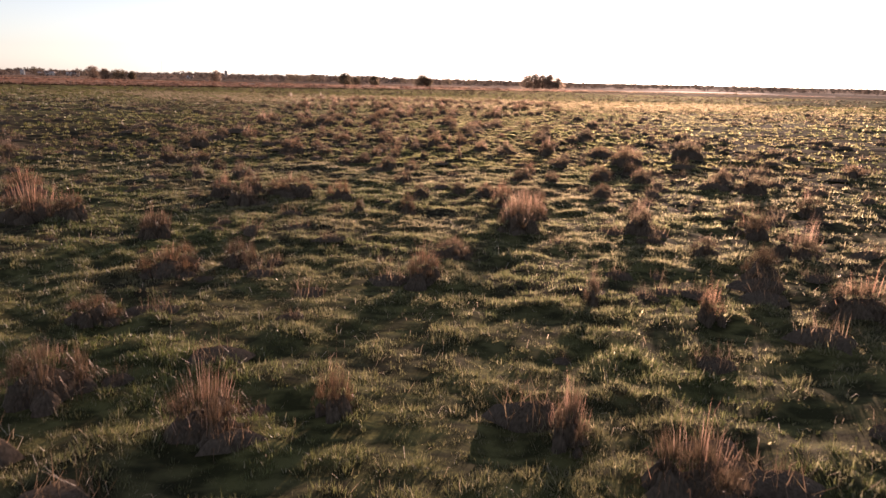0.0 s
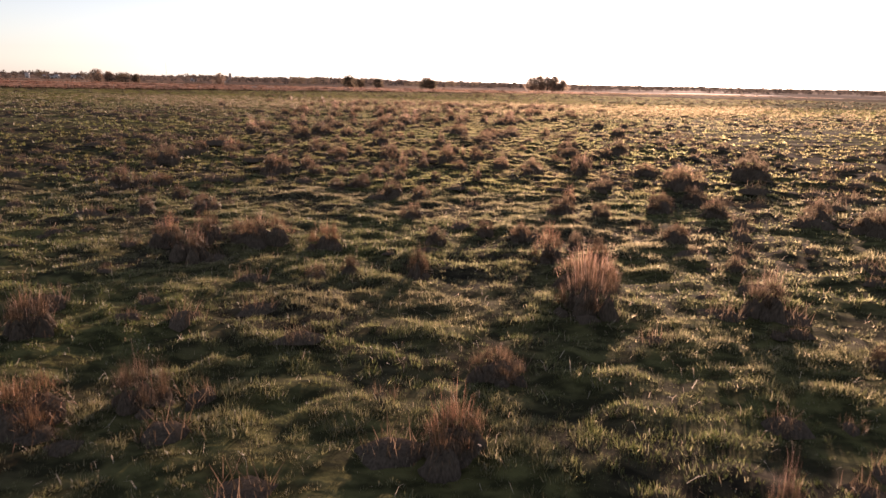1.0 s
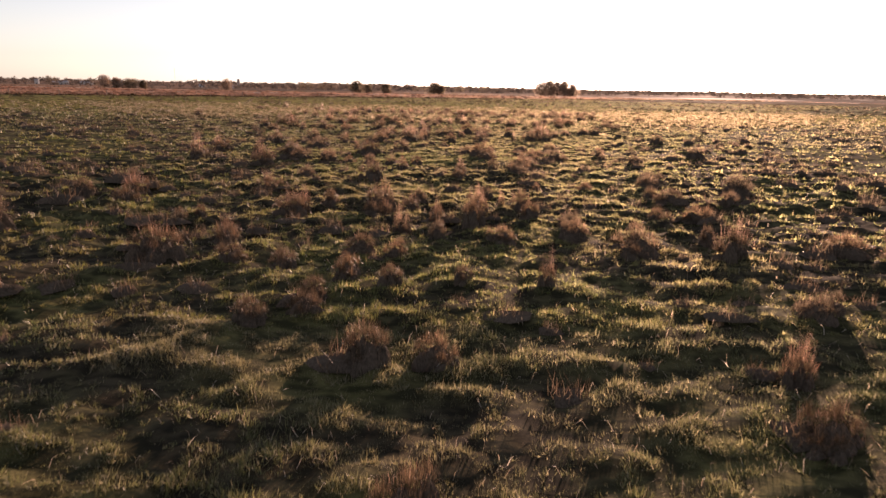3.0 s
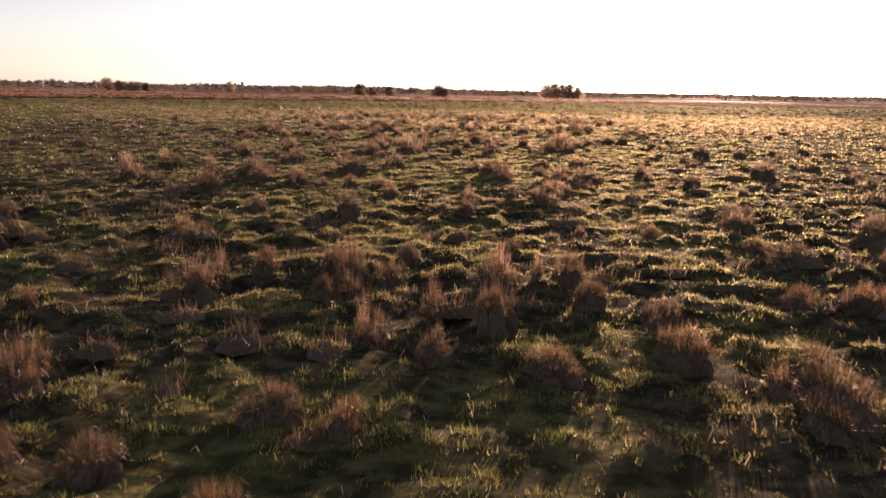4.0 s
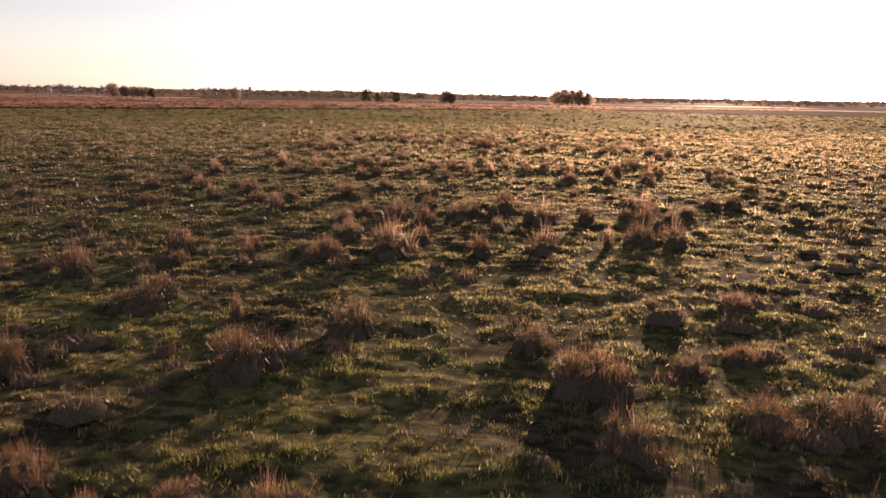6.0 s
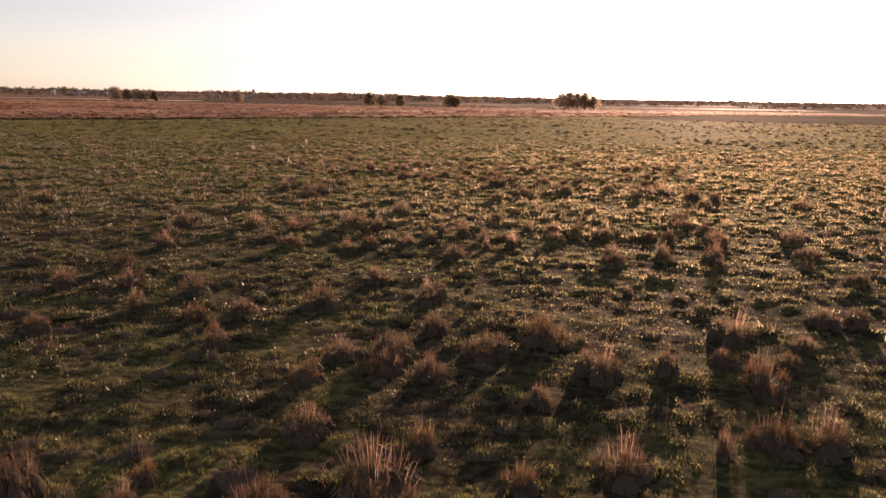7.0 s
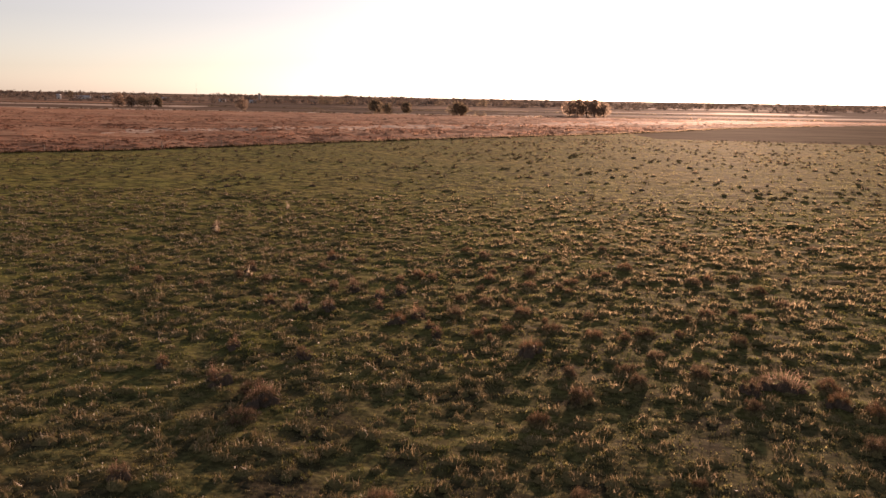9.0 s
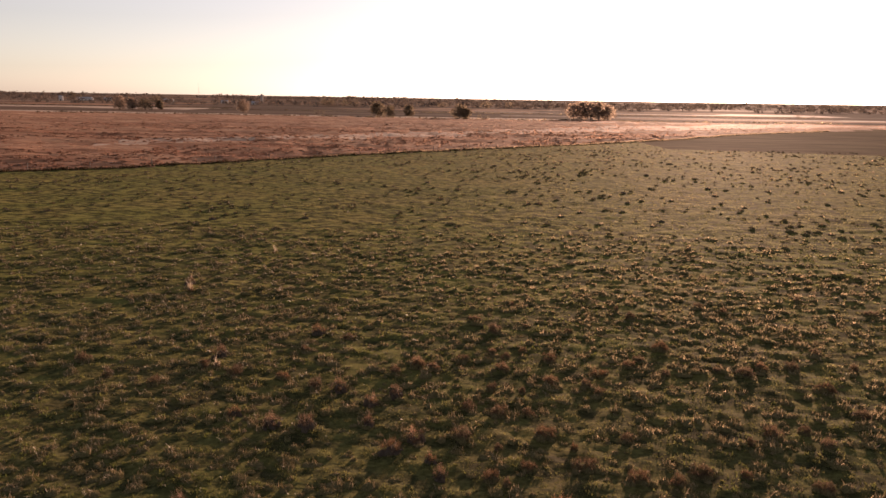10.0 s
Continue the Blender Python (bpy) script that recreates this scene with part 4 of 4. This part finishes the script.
clumps("dry_grass", "dry reddish grass of the field past the fence", x, y, rng.uniform(0.18, 0.4, len(x)), 3, DRY_GRASS, slim=0.35)


def lumps():
    x, y = scatter(-300, 330, 90, 420, lambda x, y: (0.04 + 0.42 * smooth(0.35, 0.7, vnoise(x / 22, y / 9, 43)) * (y < 330)) * ((zone(x, y) == 1) | (zone(x, y) == 2)) * (np.abs(x + 10) < 10 + 0.7 * (y - 40)))
    return x, y, rng.uniform(0.35, 1.1, len(x)) * rng.uniform(0.7, 1.2, len(x)), 5, 0.12, RED_THATCH, DRY_GRASS


pale = scatter(-400, 420, 210, 590, lambda x, y: 0.4 * (zone(x, y) == 2) + 0.14 * (zone(x, y) == 1) * (y > 300))
domes("dry_tussocks", "low brown tussocks strewn over the dry field", *lumps())
x, y = pale
clumps("dry_grass", "pale dry stubble beside the dry field", x, y, rng.uniform(0.3, 0.5, len(x)), 3, DRY_GRASS, slim=0.4)


# ---- fence ----
def tube(bm, a, b, r0, r1, segs=6):
    a, b = Vector(a), Vector(b)
    turn = (b - a).to_track_quat("Z", "Y").to_matrix()
    rows = []
    for p, r in ((a, r0), (b, r1)):
        rows.append([bm.verts.new(p + turn @ Vector((r * math.cos(k / segs * 2 * math.pi), r * math.sin(k / segs * 2 * math.pi), 0))) for k in range(segs)])
    for k in range(segs):
        bm.faces.new((rows[0][k], rows[0][(k + 1) % segs], rows[1][(k + 1) % segs], rows[1][k]))
    bm.faces.new(rows[1])
    bm.faces.new(rows[0][::-1])


def box(bm, x0, x1, y0, y1, z0, z1):
    v = [bm.verts.new(p) for p in ((x0, y0, z0), (x1, y0, z0), (x1, y1, z0), (x0, y1, z0), (x0, y0, z1), (x1, y0, z1), (x1, y1, z1), (x0, y1, z1))]
    for f in ((3, 2, 1, 0), (4, 5, 6, 7), (0, 1, 5, 4), (1, 2, 6, 5), (2, 3, 7, 6), (3, 0, 4, 7)):
        bm.faces.new([v[k] for k in f])


def finish(bm, name, material):
    me = bpy.data.meshes.new(name)
    bm.to_mesh(me)
    bm.free()
    me.materials.append(material)
    return me


fence = tagged(new("fence"), "old wire fence on weathered posts along the dry field", "fence")
bm = bmesh.new()
tube(bm, (0, 0, -0.3), (0, 0, 1.2), 0.075, 0.06, 7)
post_mesh = finish(bm, "post", POST_WOOD)
tops = []
for k in range(30):
    x = -150 + 8.5 * k * 0.86
    y = float(np.interp(x, EDGE_X, EDGE_Y)) + 1.0
    z = float(land(x, y))
    p = part("post", post_mesh, fence)
    p.matrix_basis = pose(x, y, z, chance.uniform(-3, 3), chance.uniform(-3, 3), chance.uniform(0, 90))
    tops.append(Vector((x, y, z)))
for height in (0.45, 0.8, 1.1):
    bm = bmesh.new()
    for a, b in zip(tops, tops[1:]):
        tube(bm, a + Vector((0, 0, height)), b + Vector((0, 0, height)), 0.006, 0.006, 3)
    part("wire", finish(bm, "wire", STEEL), fence, "rusted fence wire")


# ---- trees ----
def crown(blobs, count, leaf, material, seed, name="crown"):
    """Many small leaves in uneven clumps."""
    g = np.random.default_rng(seed)
    w = np.array([b[3] ** 2 for b in blobs])
    pick = g.choice(len(blobs), count, p=w / w.sum())
    B = np.array(blobs)[pick]
    d = g.normal(size=(count, 3))
    d /= np.linalg.norm(d, axis=1)[:, None]
    c = B[:, :3] + d * (B[:, 3] * g.uniform(0.35, 1.08, count))[:, None] * np.array([1, 1, 0.85])
    v = c[:, None, :] + g.normal(size=(count, 3, 3)) * leaf * 0.55
    return mesh_of(name, v.reshape(-1, 3), np.arange(3 * count).reshape(-1, 3), [material])


def tree(x, y, height, width, seed, label, leaves=900, bare=False, clear=0.14):
    r = random.Random(seed)
    thing = new("tree")
    thing.matrix_basis = pose(x, y, float(land(x, y)) - 0.1, 0, 0, r.uniform(0, 360))
    bm = bmesh.new()
    fork = height * clear
    tube(bm, (0, 0, 0), (0, 0, fork), 0.035 * height, 0.026 * height, 8)
    tube(bm, (0, 0, fork), (r.uniform(-0.3, 0.3), r.uniform(-0.3, 0.3), height * 0.8), 0.026 * height, 0.006 * height, 7)
    blobs = []
    for k in range(12):
        a, up = k * 2.4 + r.uniform(-0.4, 0.4), 0.14 + 0.72 * (k + r.uniform(0, 1)) / 12
        reach = width * 0.5 * (0.78 if up < 0.7 else 0.45) * r.uniform(0.6, 1.0)
        tip = (math.cos(a) * reach, math.sin(a) * reach, height * up)
        tube(bm, (0, 0, fork * r.uniform(0.85, 1.3)), tip, 0.016 * height, 0.004 * height, 5)
        blobs.append((*tip, width * r.uniform(0.19, 0.3)))
    blobs.append((0, 0, height * 0.82, width * 0.2))
    part("trunk", finish(bm, "trunk", BARK), thing, "dark furrowed trunk and limbs")
    part("crown", crown(blobs, leaves, height * (0.05 if bare else 0.06), BARE if bare else LEAVES, seed), thing, "", "stuff")
    return tagged(thing, label, "tree", "trees past the dry fields")


LEAFY, THIN = "broad dark-leaved tree beyond the dry field", "thin-leaved brown tree standing past the dry field"
for k, (x, y, height, width, thin) in enumerate([
        (-373, 767, 12.5, 14, True), (-362, 772, 11, 10, True), (-355, 786, 9.4, 16, False), (-345, 799, 9.4, 8, False),
        (-227, 721, 10.4, 12, True), (-87, 657, 10.4, 10.5, False), (-74, 637, 7.4, 10, False), (-59, 656, 8.6, 8.6, False),
        (-14, 584, 8.8, 12, False), (-9, 586, 7.2, 8, False),
        (80, 639, 11.5, 13, True), (87, 642, 13, 12, True), (94, 638, 12.4, 13, True), (101, 641, 12.8, 12, True), (108, 639, 11, 11, True)]):
    tree(x, y, 1.18 * height, 1.1 * width, 100 + k, THIN if thin else LEAFY, 2400, thin)
for k, (x, y, height, width) in enumerate([(-149, 695, 4.2, 9), (-143, 697, 3.0, 6), (2, 629, 3.2, 6), (8, 631, 2.8, 4), (28, 656, 2.6, 4), (398, 940, 4, 12), (420, 945, 3.4, 14), (-560, 880, 3.0, 12)]):
    t = tree(x, y, height, width, 140 + k, "low dark scrub bush at a field edge", 500, False, 0.1)
    t.name = "bush"
    tagged(t, category="bush", group="bushes at the field edge")
for k, (x, y, height, width) in enumerate([(-252, 1196, 13, 18), (-240, 1199, 13.5, 18), (-223, 1225, 11, 15), (-209, 1238, 10, 16), (17, 1291, 13, 22), (-564, 1257, 14, 20), (-874, 1531, 18, 14), (-862, 1535, 13, 14),
                                           (-610, 1262, 10, 22), (-640, 1270, 9, 26), (-178, 1250, 9, 18), (60, 1330, 10, 20), (-60, 1290, 9, 22)]):
    tree(x, y, height, width, 160 + k, "far rounded tree on the skyline", 800, False, 0.2)

# Rank scrub along the ditches between the far fields.
for pts in (((-330, 560), (-215, 590), (-120, 600), (-20, 566), (80, 590), (300, 640)), ((-760, 1000), (-500, 960), (-330, 985)), ((-330, 900), (-100, 880), (40, 905), (420, 900))):
    u = rng.uniform(0, len(pts) - 1, 700)
    x = np.interp(u, np.arange(len(pts)), [p[0] for p in pts])
    y = np.interp(u, np.arange(len(pts)), [p[1] for p in pts]) + rng.normal(0, 1.2, len(x))
    clumps("ditch_scrub", "dark scrub along a ditch between fields", x, y, rng.uniform(0.7, 2.0, len(x)), 5, WEEDS, slim=0.5)

# Woods along the skyline, too far to tell one tree from the next.
n = 4200
wx = rng.uniform(-1900, 1900, n)
wy = 1150 + 1500 * rng.uniform(0, 1, n)
keep = (vnoise(wx / 170, wy / 140, 31) > 0.52 - 0.12 * (wx > -350)) & (np.abs(wx) < 0.78 * wy)
wx, wy = wx[keep], wy[keep]
wh = rng.uniform(5, 10, len(wx)) * np.where(wx < 0, 1.3, 1.05) * (0.6 + 0.6 * vnoise(wx / 90, wy / 200, 33))
per = 30
c = np.stack([np.repeat(wx, per), np.repeat(wy, per), np.zeros(per * len(wx))], 1)
hh = np.repeat(wh, per)
d = rng.normal(size=c.shape)
d /= np.linalg.norm(d, axis=1)[:, None]
c += d * (hh * 0.5)[:, None] * np.array([1.6, 1.6, 0.95]) * rng.uniform(0.4, 1.0, (len(c), 1))
c[:, 2] += hh * 0.48 + np.repeat(land(wx, wy), per)
v = c[:, None, :] + rng.normal(size=(len(c), 3, 3)) * hh[:, None, None] * 0.17
tagged(new("far_woods", mesh_of("far_woods", v.reshape(-1, 3), np.arange(3 * len(c)).reshape(-1, 3), [WOODS])), "low grey-brown woods along the skyline", "woods", kind="stuff")


# ---- farm buildings ----
def shed(x, y, length, depth, eaves, ridge, turn, label, wall=WHITE_WALL, doors=2):
    thing = new("farm_shed")
    thing.matrix_basis = pose(x, y, float(land(x, y)) - 0.1, 0, 0, turn)
    bm = bmesh.new()
    box(bm, -length / 2, length / 2, -depth / 2, depth / 2, 0, eaves)
    part("wall", finish(bm, "wall", wall), thing)
    bm = bmesh.new()
    e = 0.4
    a = [bm.verts.new((s * (length / 2 + e), t, z)) for s in (-1, 1) for t, z in ((-depth / 2 - e, eaves - 0.05), (0, ridge), (depth / 2 + e, eaves - 0.05), (depth / 2 + e, eaves + 0.12), (0, ridge + 0.2), (-depth / 2 - e, eaves + 0.12))]
    for k in range(6):
        bm.faces.new((a[k], a[(k + 1) % 6], a[6 + (k + 1) % 6], a[6 + k]))
    bm.faces.new(a[5::-1])
    bm.faces.new(a[6:])
    part("roof", finish(bm, "roof", ROOF_TIN), thing, "grey tin roof")
    for k in range(doors):
        bm = bmesh.new()
        c = (k + 0.5) / doors * length - length / 2
        box(bm, c - 1.2, c + 1.2, -depth / 2 - 0.06, -depth / 2 - 0.004, 0, min(2.4, eaves - 0.3))
        part("door", finish(bm, "door", DARK_GLASS), thing, "dark open doorway")
    return tagged(thing, label, "shed", "farm buildings")


shed(-404, 1313, 13, 9, 3.4, 5.4, 15, "small white farmhouse with a tin roof")
shed(-830, 1500, 30, 13, 4.6, 7.0, 10, "long low pale farm shed in the distance", doors=4)
shed(-790, 1530, 24, 12, 4.6, 7.0, 6, "long low pale farm shed in the distance", doors=3)
shed(-845, 1440, 7, 7, 8.0, 9.5, 12, "tall narrow white barn in the distance", doors=1)
shed(-640, 1480, 18, 11, 4.4, 6.4, -8, "small pale farm shed in the distance")
shed(-500, 1420, 12, 9, 3.8, 5.6, 12, "small pale farm shed in the distance")

silo = new("silo")
silo.matrix_basis = pose(-503, 1671, float(land(-503, 1671)) - 0.1)
bm = bmesh.new()
tube(bm, (0, 0, 0), (0, 0, 17), 3.2, 3.2, 20)
part("barrel", finish(bm, "barrel", CONCRETE), silo)
bm = bmesh.new()
tube(bm, (0, 0, 17), (0, 0, 18.8), 3.3, 0.7, 20)
part("cap", finish(bm, "cap", ROOF_TIN), silo, "domed tin cap")
tagged(silo, "tall grey concrete silo beside far trees", "silo")

mast = new("radio_mast")
mast.matrix_basis = pose(-700, 1790, float(land(-700, 1790)) - 0.1)
bm = bmesh.new()
for k in range(3):
    a = k * 2 * math.pi / 3
    tube(bm, (0.8 * math.cos(a), 0.8 * math.sin(a), 0), (0.25 * math.cos(a), 0.25 * math.sin(a), 42), 0.09, 0.06, 4)
for k in range(20):
    r0, a = 0.8 - 0.0275 * k, k * 2.1
    tube(bm, (r0 * math.cos(a), r0 * math.sin(a), 2.1 * k), (r0 * math.cos(a + 2.1), r0 * math.sin(a + 2.1), 2.1 * k + 2.0), 0.04, 0.04, 3)
part("lattice", finish(bm, "lattice", STEEL), mast)
tagged(mast, "slender steel lattice mast on the skyline", "mast")
